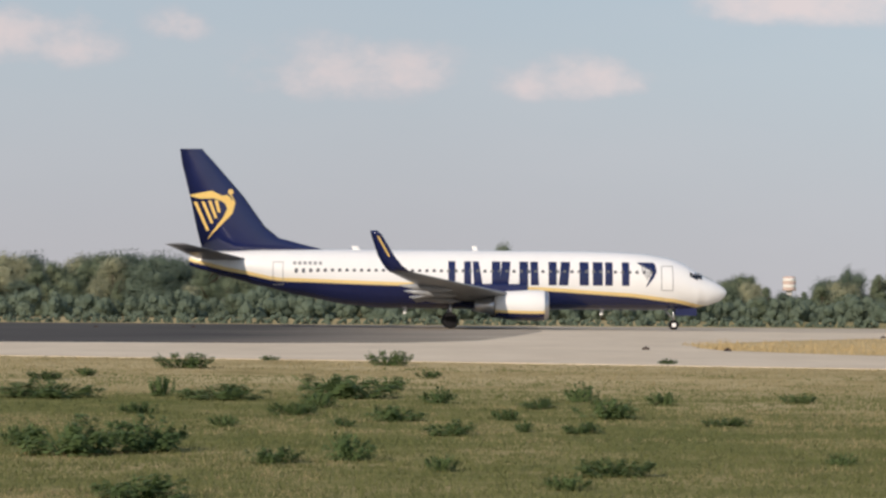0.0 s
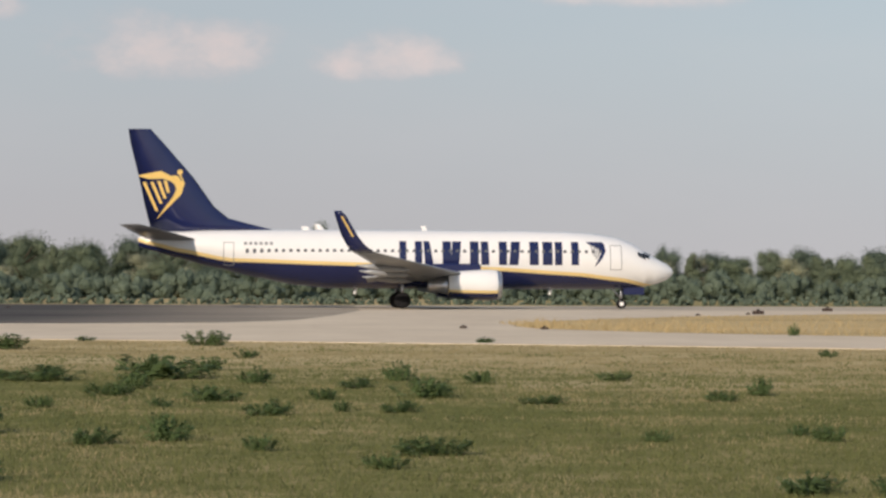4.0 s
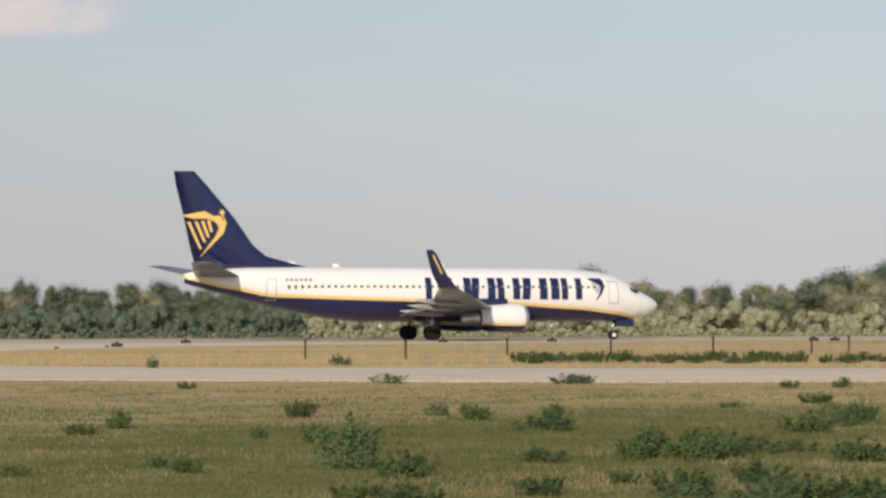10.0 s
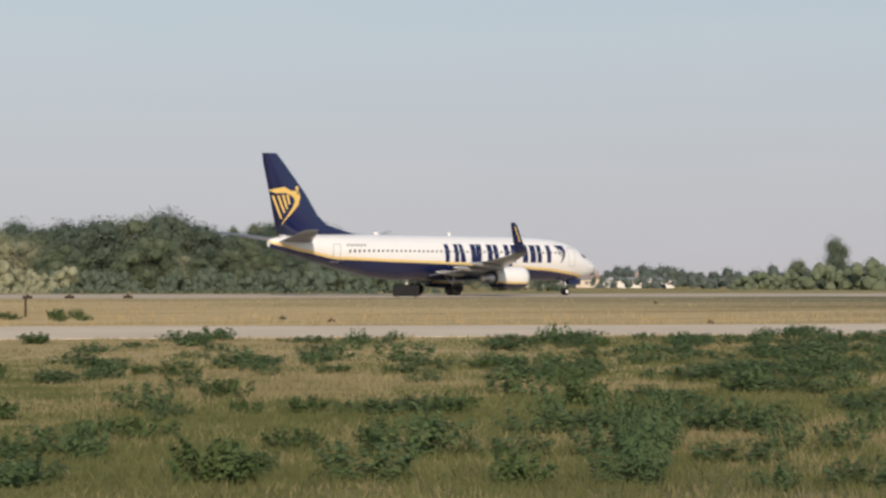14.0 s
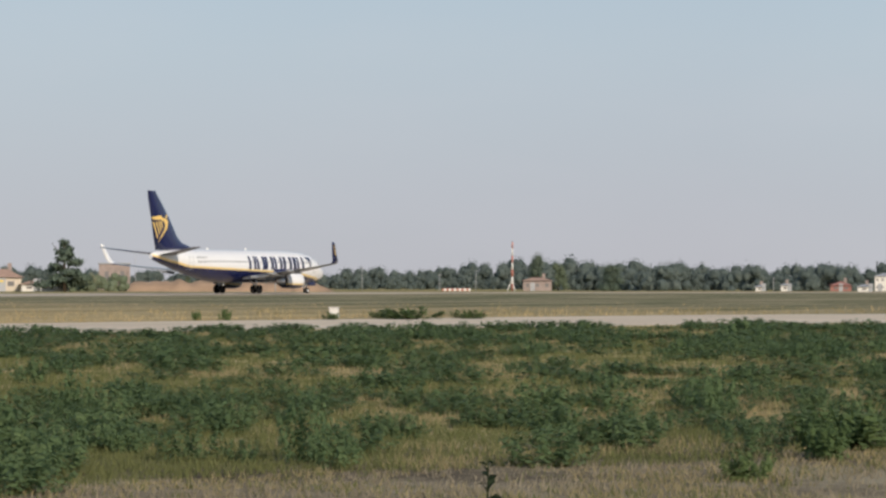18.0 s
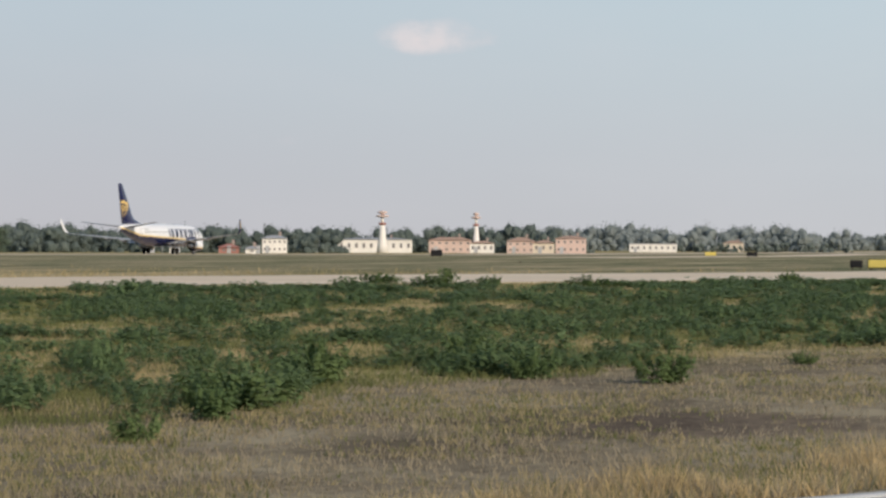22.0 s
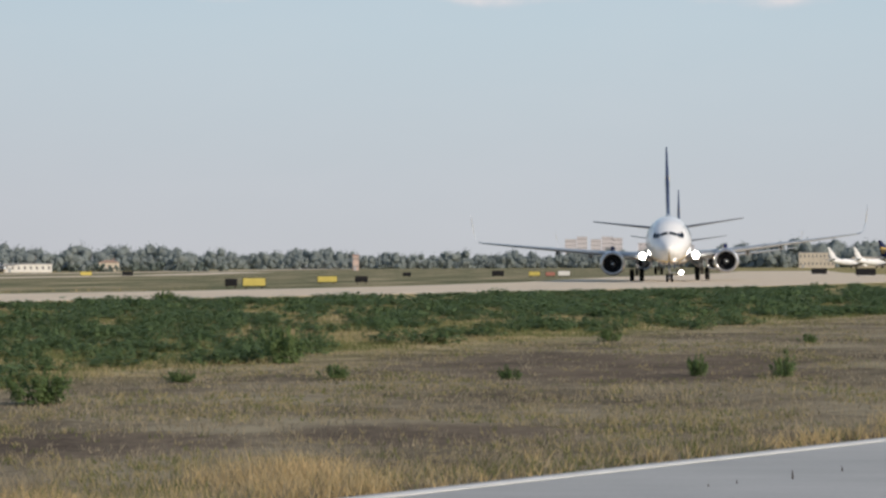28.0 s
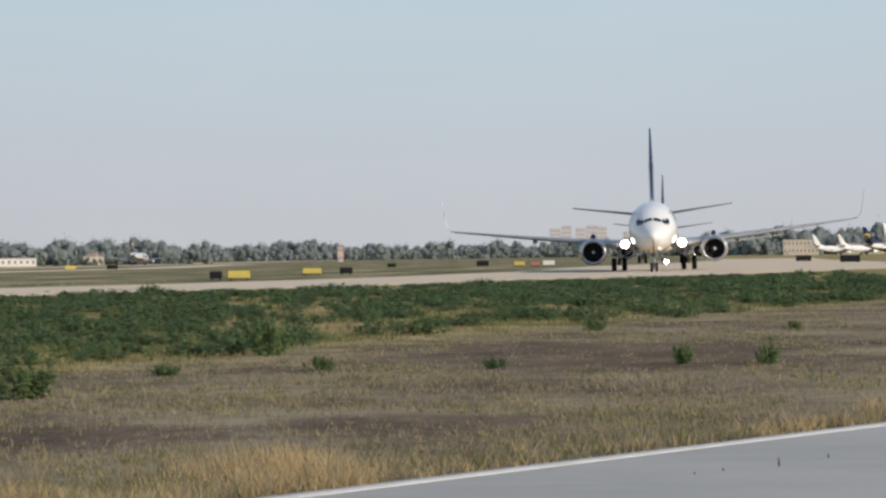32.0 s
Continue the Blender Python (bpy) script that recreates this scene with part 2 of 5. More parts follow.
def verge_material():
    """Dry grass of the verge: golden beside the turning area, olive further down the runway."""
    m, n, bsdf = material("dry_verge", 0.95)
    bsdf.inputs["Specular IOR Level"].default_value = 0.0
    at = n.add("ShaderNodeTexCoord").outputs["Object"]
    split = n.add("ShaderNodeSeparateXYZ")
    n.link(at, split.inputs[0])
    big, fine = n.noise(n.mapped(at, (0.35, 1.6, 1.0)), 0.09, 5.0, 0.6), n.noise(at, 1.3, 5.0, 0.7)
    f = n.math("ADD", n.math("MULTIPLY", big, 0.6), n.math("MULTIPLY", fine, 0.4))
    gold = n.ramp(f, (0.35, (0.29, 0.225, 0.115)), (0.48, (0.53, 0.405, 0.215)), (0.65, (0.64, 0.505, 0.29)))
    olive = n.ramp(f, (0.40, (0.105, 0.125, 0.072)), (0.48, (0.210, 0.202, 0.122)), (0.54, (0.300, 0.262, 0.165)), (0.62, (0.42, 0.36, 0.23)))
    far = n.ramp(n.math("DIVIDE", split.outputs[0], 400.0), (0.16, 0.0), (0.38, 1.0))
    n.link(n.mix(far, gold, olive), bsdf.inputs["Base Color"])
    bumped(n, bsdf, fine, 0.5, 0.05)
    return m


VERGE = verge_material()
MEADOW = field_material()
CONCRETE = paving_material("pale_concrete", (0.60, 0.50, 0.375), (0.75, 0.64, 0.49))
ASPHALT = asphalt_material()
RUNWAY = paving_material("worn_runway", (0.45, 0.378, 0.288), (0.61, 0.52, 0.40), 0.05)
ROAD = paving_material("grey_apron", (0.37, 0.375, 0.365), (0.47, 0.472, 0.458), 0.4)
LINE = plain("road_marking", (0.75, 0.74, 0.70), 0.7)
WHITE = plain("white_aircraft_paint", (0.84, 0.845, 0.84), 0.28, 0.0, 0.025, 0.6, 0.4)
NAVY = plain("navy_aircraft_paint", (0.010, 0.016, 0.075), 0.25, 0.0, 0.12, 0.6, 0.5)
YELLOW = plain("yellow_aircraft_paint", (0.80, 0.56, 0.17), 0.3, 0.0, 0.06, 0.8, 0.3)
STRIPEPAINT = plain("pale_yellow_stripe_paint", (0.86, 0.66, 0.29), 0.3, 0.0, 0.06, 0.8, 0.3)
# wing grey made darker, so the tailplane's shade sits in its colour
TAILSHADE = plain("shaded_tailplane_paint", (0.15, 0.155, 0.17), 0.45, 0.0, 0.12, 0.7, 0.1)
WINGGREY = plain("grey_wing_paint", (0.30, 0.31, 0.32), 0.35, 0.1, 0.12, 0.7, 0.2)
METAL = plain("bare_metal", (0.55, 0.56, 0.58), 0.28, 0.9, 0.08, 2.0)
RUBBER = plain("tyre_rubber", (0.018, 0.018, 0.02), 0.85, 0.0, 0.3, 6.0)
GLASS = plain("dark_window_glass", (0.012, 0.014, 0.018), 0.08, 0.0, 0.1, 2.0)
PANEGREY = plain("cabin_window_glass", (0.15, 0.16, 0.18), 0.12, 0.0, 0.1, 2.0)
YELLOWWALL = plain("yellow_render", (0.80, 0.62, 0.16), 0.8, 0.0, 0.10, 0.4)
PINKWALL = plain("pink_render", (0.60, 0.465, 0.41), 0.85, 0.0, 0.10, 0.4)
CREAMWALL = plain("cream_render", (0.64, 0.57, 0.47), 0.85, 0.0, 0.12, 0.4)
BLOCKWALL = plain("pale_pink_concrete", (0.66, 0.62, 0.63), 0.85, 0.0, 0.05, 0.1)
WHITEWALL = plain("white_render", (0.78, 0.76, 0.72), 0.8, 0.0, 0.08, 0.4)
GREYWALL = plain("grey_panels", (0.42, 0.43, 0.45), 0.7, 0.0, 0.12, 0.4)
BRICKWALL = plain("old_brickwork", (0.34, 0.28, 0.255), 0.9, 0.0, 0.2, 0.8)
TILEROOF = plain("orange_roof_tiles", (0.42, 0.29, 0.225), 0.85, 0.0, 0.15, 1.2)
REDROOF = plain("red_roof_tiles", (0.36, 0.18, 0.15), 0.85, 0.0, 0.2, 1.2)
GREYROOF = plain("grey_roof_sheets", (0.36, 0.37, 0.39), 0.7, 0.0, 0.15, 0.8)
# panes of far buildings, their dark glass greyed to stand in for haze
PANEHAZE = plain("haze_grey_glass", (0.22, 0.21, 0.21), 0.2, 0.0, 0.2, 1.0)
EARTH = plain("bare_earth", (0.42, 0.29, 0.19), 0.95, 0.0, 0.2, 0.3)
SIGNYELLOW = plain("yellow_sign_face", (0.58, 0.48, 0.12), 0.5, 0.0, 0.12, 2.0)
SIGNRED = plain("red_sign_face", (0.48, 0.20, 0.15), 0.5, 0.0, 0.08, 2.0)
SIGNBLACK = plain("black_sign_back", (0.02, 0.02, 0.022), 0.6, 0.0, 0.2, 2.0)
RUSTY = plain("rusty_iron", (0.065, 0.048, 0.040), 0.8, 0.0, 0.3, 5.0)
BARK = plain("bark", (0.085, 0.065, 0.048), 0.95, 0.0, 0.35, 3.0)
LEAF = leafy("wood_leaves", (0.138, 0.180, 0.118), (0.205, 0.242, 0.155), 0.6, 0.22)
LEAFDARK = leafy("dark_leaves", (0.106, 0.146, 0.112), (0.152, 0.192, 0.140), 0.6, 0.22)
LEAFPALE = leafy("pale_leaves", (0.265, 0.285, 0.190), (0.400, 0.405, 0.275), 0.6, 0.22)
WEED = leafy("weed_leaves", (0.108, 0.168, 0.068), (0.195, 0.265, 0.108))
WEEDMASS = leafy("weed_growth_leaves", (0.122, 0.188, 0.088), (0.232, 0.305, 0.138))
WITHERED = leafy("withered_grass", (0.285, 0.242, 0.172), (0.54, 0.470, 0.330), 0.9)
DARKWEED = leafy("dark_weed_leaves", (0.030, 0.045, 0.026), (0.05, 0.07, 0.036))
# middle distance: a weaker haze tint is put into the leaf green
LEAFMIDHAZE = leafy("haze_tinted_leaves", (0.108, 0.140, 0.130), (0.165, 0.196, 0.172), 0.6, 0.22)
# farthest leaves: distance haze is mixed into this pale blue-grey base colour
LEAFFARHAZE = leafy("haze_pale_leaves", (0.205, 0.245, 0.250), (0.270, 0.305, 0.295), 0.6, 0.25)
STRAW = leafy("dry_grass", (0.325, 0.272, 0.145), (0.49, 0.415, 0.230), 0.9)
GOLD = leafy("golden_grass", (0.46, 0.350, 0.175), (0.66, 0.515, 0.285), 0.9)
GREENGRASS = leafy("green_grass", (0.150, 0.166, 0.066), (0.250, 0.254, 0.106), 0.8)


# ---- building blocks ----
def triangles(name, points, mat):
    """A mesh of loose triangles from an array of their corners."""
    n = len(points)
    me = bpy.data.meshes.new(name)
    me.vertices.add(n)
    me.vertices.foreach_set("co", np.asarray(points, dtype=np.float32).ravel())
    me.loops.add(n)
    me.loops.foreach_set("vertex_index", np.arange(n, dtype=np.int32))
    me.polygons.add(n // 3)
    me.polygons.foreach_set("loop_start", np.arange(0, n, 3, dtype=np.int32))
    me.materials.append(mat)
    me.update(calc_edges=True)
    return me


def mesh_of(name, verts, faces, mats, index=None, smooth=False):
    me = bpy.data.meshes.new(name)
    me.from_pydata([tuple(v) for v in verts], [], faces)
    for m in mats:
        me.materials.append(m)
    if index is not None:
        me.polygons.foreach_set("material_index", index)
    if smooth:
        me.polygons.foreach_set("use_smooth", [len(f) <= 4 for f in faces])
    me.update()
    return me


def part(name, me, parent, label="", m=None):
    ob = new(name, me)
    ob.parent = parent
    if m is not None:
        ob.matrix_basis = m
    if label:
        ob["label"] = label
    return ob


def bm_mesh(name, bm, mat, smooth=False):
    bmesh.ops.recalc_face_normals(bm, faces=bm.faces)
    me = bpy.data.meshes.new(name)
    bm.to_mesh(me)
    bm.free()
    me.materials.append(mat)
    if smooth:
        me.polygons.foreach_set("use_smooth", [True] * len(me.polygons))
    return me


def box_bm(size, at=(0, 0, 0), bevel=0.0, bm=None):
    bm = bm or bmesh.new()
    got = bmesh.ops.create_cube(bm, size=1.0, matrix=Matrix.Translation(at) @ Matrix.Diagonal((*size, 1)))
    if bevel:
        edges = list({e for v in got["verts"] for e in v.link_edges})
        bmesh.ops.bevel(bm, geom=edges, offset=bevel, segments=1, affect="EDGES")
    return bm


def cyl_bm(r1, r2, h, at=(0, 0, 0), turn=None, seg=16, bm=None):
    bm = bm or bmesh.new()
    m = Matrix.Translation(at) @ (turn or Matrix()) @ Matrix.Translation((0, 0, h / 2))
    bmesh.ops.create_cone(bm, cap_ends=True, segments=seg, radius1=r1, radius2=r2, depth=h, matrix=m)
    return bm


FALL = [(300.0, 0.0), (660.0, -0.9), (1200.0, -1.3)]


def dip(x):
    """How far the airfield has sunk at x: it falls gently towards the far end of the runway."""
    for (a, u), (b, w) in zip(FALL, FALL[1:]):
        if x <= b:
            return u + (w - u) * max(0.0, (x - a) / (b - a))
    return FALL[-1][1]


def lie(bm):
    """Lays a flat sheet on the fall of the airfield."""
    for x, _ in FALL:
        bmesh.ops.bisect_plane(bm, geom=bm.verts[:] + bm.edges[:] + bm.faces[:], plane_co=(x, 0, 0), plane_no=(1, 0, 0))
    for v in bm.verts:
        v.co.z += dip(v.co.x)


def slab(name, pts, z, thick, mat, label, category):
    """A flat paved area with real edges, laid over the ground."""
    n = len(pts)
    verts = [(x, y, z) for x, y in pts] + [(x, y, z - thick) for x, y in pts]
    faces = [tuple(t) for t in geometry.tessellate_polygon([[Vector((x, y, 0)) for x, y in pts]])]
    flip = []
    for t in faces:
        p, q, r = (Vector(verts[i]) for i in t)
        flip.append(t if (q - p).cross(r - p).z > 0 else t[::-1])
    sides = [(i, i + n, (i + 1) % n + n, (i + 1) % n) for i in range(n)]
    me = mesh_of(name, verts, flip + sides, [mat])
    bm = bmesh.new()
    bm.from_mesh(me)
    lie(bm)
    bm.to_mesh(me)
    bm.free()
    return tagged(new(name, me), label, category, "", "structure")


def grow(rings):
    """Joins rings of equal length to a closed skin."""
    verts, faces = [], []
    n = len(rings[0])
    for r in rings:
        verts += r
    for i in range(len(rings) - 1):
        for j in range(n):
            k = (j + 1) % n
            faces.append((i * n + j, i * n + k, (i + 1) * n + k, (i + 1) * n + j))
    faces.append(tuple(range(n - 1, -1, -1)))
    faces.append(tuple(range((len(rings) - 1) * n, len(rings) * n)))
    return verts, faces


def blend(table, x):
    for (a, *u), (b, *w) in zip(table, table[1:]):
        if x <= b:
            f = max(0.0, (x - a) / (b - a))
            f = f * f * (3 - 2 * f) * 0.35 + f * 0.65
            return [p + (q - p) * f for p, q in zip(u, w)]
    return list(table[-1][1:])


# ---- ground and paving ----
def ground():
    bm = bmesh.new()
    bmesh.ops.create_grid(bm, x_segments=60, y_segments=60, size=3200)
    lie(bm)
    ob = new("ground", bm_mesh("ground", bm, MEADOW))
    tagged(ob, "flat airfield meadow of dry and green grass", "ground", "", "structure")


NEAR_EDGE = [(-220, 150), (-80, 105), (-40, 88), (-12, 76), (0, 71.5), (12, 66), (25, 58), (47, 52), (65, 46), (88, 36), (100, 28.5), (131, 11), (171, -10),
             (210, -24.5), (260, -33), (400, -44), (900, -80)]
FAR_EDGE = [(900, -50), (400, -12), (260, 2), (218, 6), (175, 15), (150, 25), (131, 37), (108, 50), (82, 57.5), (57, 64), (34, 73), (20.5, 79.5), (14.6, 86), (11.6, 93),
            (11.3, 100), (13.4, 112), (18.6, 125), (26, 138), (36, 150), (50, 161), (75, 169.9), (-220, 169.9)]
ground()
slab("taxiway", NEAR_EDGE + FAR_EDGE, 0.02, 0.3, CONCRETE, "pale worn concrete taxiway that widens towards the runway", "taxiway")
slab("grass_verge", [(11.8, 93), (14.8, 86), (20.5, 79.6), (34, 73.1), (57, 64.1), (82, 57.6), (108, 50.1), (131, 37.1), (150, 25.1), (175, 15.1), (218, 6.1), (260, 2.1), (400, -11.9), (900, -49.9), (1800, -60), (1800, 169.8),
                     (75.2, 169.8), (50.2, 160.9), (36.2, 149.9), (26.2, 137.9), (18.8, 124.9), (13.6, 111.9), (11.5, 100)], 0.012, 0.2, VERGE, "straw-coloured dry grass verge between taxiway and runway", "grass")
slab("asphalt_patch", [(-200, 142), (-80, 112), (-40, 103), (-18, 103), (-6, 104.5), (0, 108), (3.5, 117), (6, 136), (9, 165), (11, 211), (-200, 211)], 0.03, 0.2, ASPHALT, "dark asphalt turning area beside the runway", "pavement")
slab("cross_taxiway", [(335, 77), (620, 97), (1000, 122), (1000, 142), (620, 113), (335, 91)], 0.024, 0.3, CONCRETE, "second pale concrete taxiway towards the runway", "taxiway")
slab("runway", [(-250, 170), (3000, 170), (3000, 211), (-250, 211)], 0.02, 0.3, RUNWAY, "long grey worn runway with pale edges", "runway")
slab("apron_road", [(-40, 41.1), (120, -70.9), (120, -120), (-60, -120), (-60, 41.1)], 0.03, 0.3, ROAD, "smooth grey apron road", "road")
slab("edge_line", [(-40, 40.95), (120, -71.05), (120, -71.2), (-40, 40.8)], 0.036, 0.005, LINE, "white painted edge line of the apron road", "marking")


# ---- aircraft ----
FUSELAGE = [(0.0, 2.62, 2.68, 0.03), (0.12, 2.36, 2.92, 0.30), (0.5, 2.05, 3.22, 0.62), (1.2, 1.78, 3.58, 1.00), (2.1, 1.58, 4.05, 1.32), (3.0, 1.47, 4.66, 1.56),
            (4.2, 1.40, 5.08, 1.75), (6.0, 1.38, 5.36, 1.87), (8.0, 1.38, 5.47, 1.88), (10.5, 1.38, 5.52, 1.88), (24.5, 1.38, 5.52, 1.88), (27.0, 1.62, 5.52, 1.86), (30.0, 2.20, 5.50, 1.72),
            (33.0, 2.90, 5.46, 1.36), (35.5, 3.55, 5.32, 0.92), (37.2, 4.02, 5.15, 0.52), (38.0, 4.28, 4.92, 0.26)]
STRIPE = [(0.0, 1.2), (1.5, 1.45), (4.0, 1.95), (7.2, 2.32), (13.3, 2.68), (23.5, 2.98), (31.6, 3.22), (34.9, 3.85), (37.7, 4.5), (38.2, 4.7)]


def fuselage_mesh():
    stations = sorted({round(a, 3) for a, *_ in FUSELAGE} | {i * 0.75 for i in range(1, 51)} | {0.05, 0.25, 0.8})
    rings, cols = [], []
    for a in stations:
        low, top, half = blend(FUSELAGE, a)
        mid, tall = (low + top) / 2, (top - low) / 2
        edge = blend(STRIPE, a)[0]
        t1 = math.acos(max(-0.995, min(0.995, (edge + 0.26 - mid) / tall)))
        t0 = math.acos(max(-0.999, min(0.999, (edge - mid) / tall)))
        angles = [t1 * i / 10 for i in range(10)] + [t1, (t1 + t0) / 2] + [t0 + (math.pi - t0) * i / 7 for i in range(7)] + [math.pi]
        ring = [(-a, half * math.sin(t), mid + tall * math.cos(t)) for t in angles]
        ring += [(x, -y, z) for x, y, z in ring[-2:0:-1]]
        rings.append(ring)
    verts, faces = grow(rings)
    n, index = len(rings[0]), []
    for f in faces[:-2]:
        j = f[0] % n
        j = min(j, n - 1 - j)
        index.append(0 if j < 10 else 1 if j < 12 else 2)
    index += [0, 0]
    return mesh_of("fuselage", verts, faces, [WHITE, STRIPEPAINT, NAVY], index, True)


def wing_mesh(name, stations, mats, thick=0.12, pick=None):
    """stations: (leading x, trailing x, y, z, thickness ratio), root to tip; a rounded aerofoil section at each."""
    prof = [(0, 0), (0.04, 0.35), (0.15, 0.75), (0.35, 1.0), (0.65, 0.62), (1.0, 0.04), (0.65, -0.35), (0.35, -0.6), (0.15, -0.5), (0.04, -0.28)]
    rings = []
    for le, te, y, z, tr in stations:
        c = le - te
        rings.append([(le - u * c, y, z + w * tr * c * 0.5) for u, w in prof])
    verts, faces = grow(rings)
    index = [pick(f, verts) if pick else 0 for f in faces]
    return mesh_of(name, verts, faces, mats, index, True)


def fin_mesh():
    # outline of the fin: (x, z) along leading edge and trailing edge at equal heights
    prof = [(0, 0), (0.05, 0.5), (0.25, 1.0), (0.55, 0.8), (1.0, 0.06), (0.55, -0.8), (0.25, -1.0), (0.05, -0.5)]
    rings = []
    for le, te, z in FIN:
        c = le - te
        t = min(0.21, 0.055 * c)
        rings.append([(le - u * c, w * t, z) for u, w in prof])
    verts, faces = grow(rings)
    return mesh_of("fin", verts, faces, [NAVY], None, True)


def ring_skin(name, profile, mats, seg=28, flat=0.0, index=None):
    """A body of revolution about the x axis; profile of (x, r); flat: how much its underside is flattened."""
    rings = []
    for x, r in profile:
        rings.append([(x, r * math.sin(t), r * math.cos(t) * (1.0 - flat * (math.cos(t) < 0))) for t in [2 * math.pi * k / seg for k in range(seg)]])
    verts, faces = grow(rings)
    return mesh_of(name, verts, faces, mats, index, True)


def wheel_mesh(r, w):
    prof = [(-w / 2, r * 0.5), (-w / 2, r * 0.86), (-w * 0.36, r * 0.97), (0, r), (w * 0.36, r * 0.97), (w / 2, r * 0.86), (w / 2, r * 0.5)]
    verts, faces = grow([[(q * math.sin(t), y, q * math.cos(t)) for t in [2 * math.pi * k / 20 for k in range(20)]] for y, q in prof])
    return mesh_of("tyre", verts, faces, [RUBBER], None, True)


def airliner():
    root = tagged(new("airliner"), "white and navy jet airliner with a yellow stripe on its wheels", "airliner", "airliners")
    part("fuselage", fuselage_mesh(), root)
    fin_emblem(part("fin", fin_mesh(), root, "navy tail fin with a yellow emblem"))
    for s in (1, -1):
        wing = part("wing", wing_mesh("wing", [(-12.9, -20.9, s * 1.5, 2.05, 0.13), (-14.1, -20.9, s * 3.2, 2.2, 0.125), (-16.0, -20.95, s * 5.8, 2.50, 0.12),
                                      (-19.6, -22.5, s * 12.0, 3.18, 0.115), (-22.3, -23.75, s * 16.6, 3.72, 0.11)], [WINGGREY]), root, "grey swept wing")
        tip = part("winglet", winglet_mesh(s), wing, "navy upturned winglet")
        part("tailplane", wing_mesh("tailplane", [(-33.8, -37.3, s * 0.6, 4.75, 0.10), (-37.6, -39.1, s * 7.1, 5.65, 0.09)], [TAILSHADE]), root, "grey tailplane")
        engine(root, s)
        main_gear(root, s)
    nose_gear(root)
    windows(root)
    markings(root)
    fittings(root)
    return root


def winglet_mesh(s):
    rows = [(-22.3, -23.75, 16.6, 3.72, 0.0), (-22.6, -23.95, 17.0, 3.84, 0.3), (-23.0, -24.2, 17.3, 4.15, 0.9), (-23.5, -24.55, 17.45, 4.75, 1.0), (-24.3, -25.0, 17.7, 6.1, 1.0), (-24.6, -25.05, 17.75, 6.36, 1.0)]
    rings = []
    for le, te, y, z, up in rows:
        c = le - te
        prof = [(0, 0), (0.1, 0.5), (0.4, 0.8), (1.0, 0.05), (0.4, -0.6), (0.1, -0.4)]
        rings.append([(le - u * c, s * (y - w * 0.022 * c * up), z + w * 0.05 * c * (1 - up)) for u, w in prof])
    verts, faces = grow(rings)
    index = [1 if f[0] // 6 >= 1 and f[0] % 6 < 3 and len(f) == 4 else 0 for f in faces]
    return mesh_of("winglet", verts, faces, [NAVY, WHITE], index, True)


def engine(root, s):
    prof = [(-16.6, 0.80), (-16.55, 0.90), (-15.8, 1.02), (-14.4, 1.10), (-13.7, 1.11), (-13.2, 1.07), (-12.93, 0.97), (-12.88, 0.89), (-13.0, 0.81), (-13.5, 0.78), (-13.6, 0.05)]
    seg = 28
    rings = [[(x, r * math.sin(t), r * math.cos(t) * (0.93 if math.cos(t) < 0 else 1.0)) for t in [2 * math.pi * (k + 0.5) / seg for k in range(seg)]] for x, r in prof]
    verts, faces = grow(rings)
    index = []
    for f in faces:
        ring, z = f[0] // seg, sum(verts[i][2] for i in f) / len(f)
        if len(f) > 4:
            index.append(4)
        elif ring >= 8:
            index.append(4)
        elif ring >= 5:
            index.append(3)
        else:
            index.append(0 if z > -0.25 else 1 if z > -0.5 else 2)
    nac = part("engine_nacelle", mesh_of("engine_nacelle", verts, faces, [WHITE, STRIPEPAINT, NAVY, METAL, RUBBER], index, True), root, "white nacelle with a navy underside", pose(0, s * 4.83, 1.62))
    part("exhaust", ring_skin("exhaust", [(-18.0, 0.15), (-17.9, 0.38), (-17.0, 0.55), (-16.4, 0.7), (-16.3, 0.3)], [METAL]), nac, "dark metal exhaust cone")
    part("fan_spinner", ring_skin("fan_spinner", [(-13.55, 0.3), (-13.35, 0.22), (-13.15, 0.05)], [METAL], 12), nac)
    bm = bmesh.new()
    box_bm((4.2, 0.35, 0.9), (-16.4, 0, 1.05), 0.1, bm)
    part("pylon", bm_mesh("pylon", bm, NAVY), nac)


def main_gear(root, s):
    bm = cyl_bm(0.13, 0.11, 1.7, (-19.6, s * 2.86, 0.5))
    cyl_bm(0.09, 0.09, 1.9, (-19.6, s * 2.86, 0.9), Matrix.Rotation(s * 0.9, 4, "X"), 10, bm)
    gear = part("main_gear", bm_mesh("main_gear", bm, METAL, True), root, "metal main landing gear leg")
    for d in (-0.43, 0.43):
        w = part("wheel", wheel_mesh(0.56, 0.40), gear, "black tyre", pose(-19.6, s * 2.86 + d, 0.56))


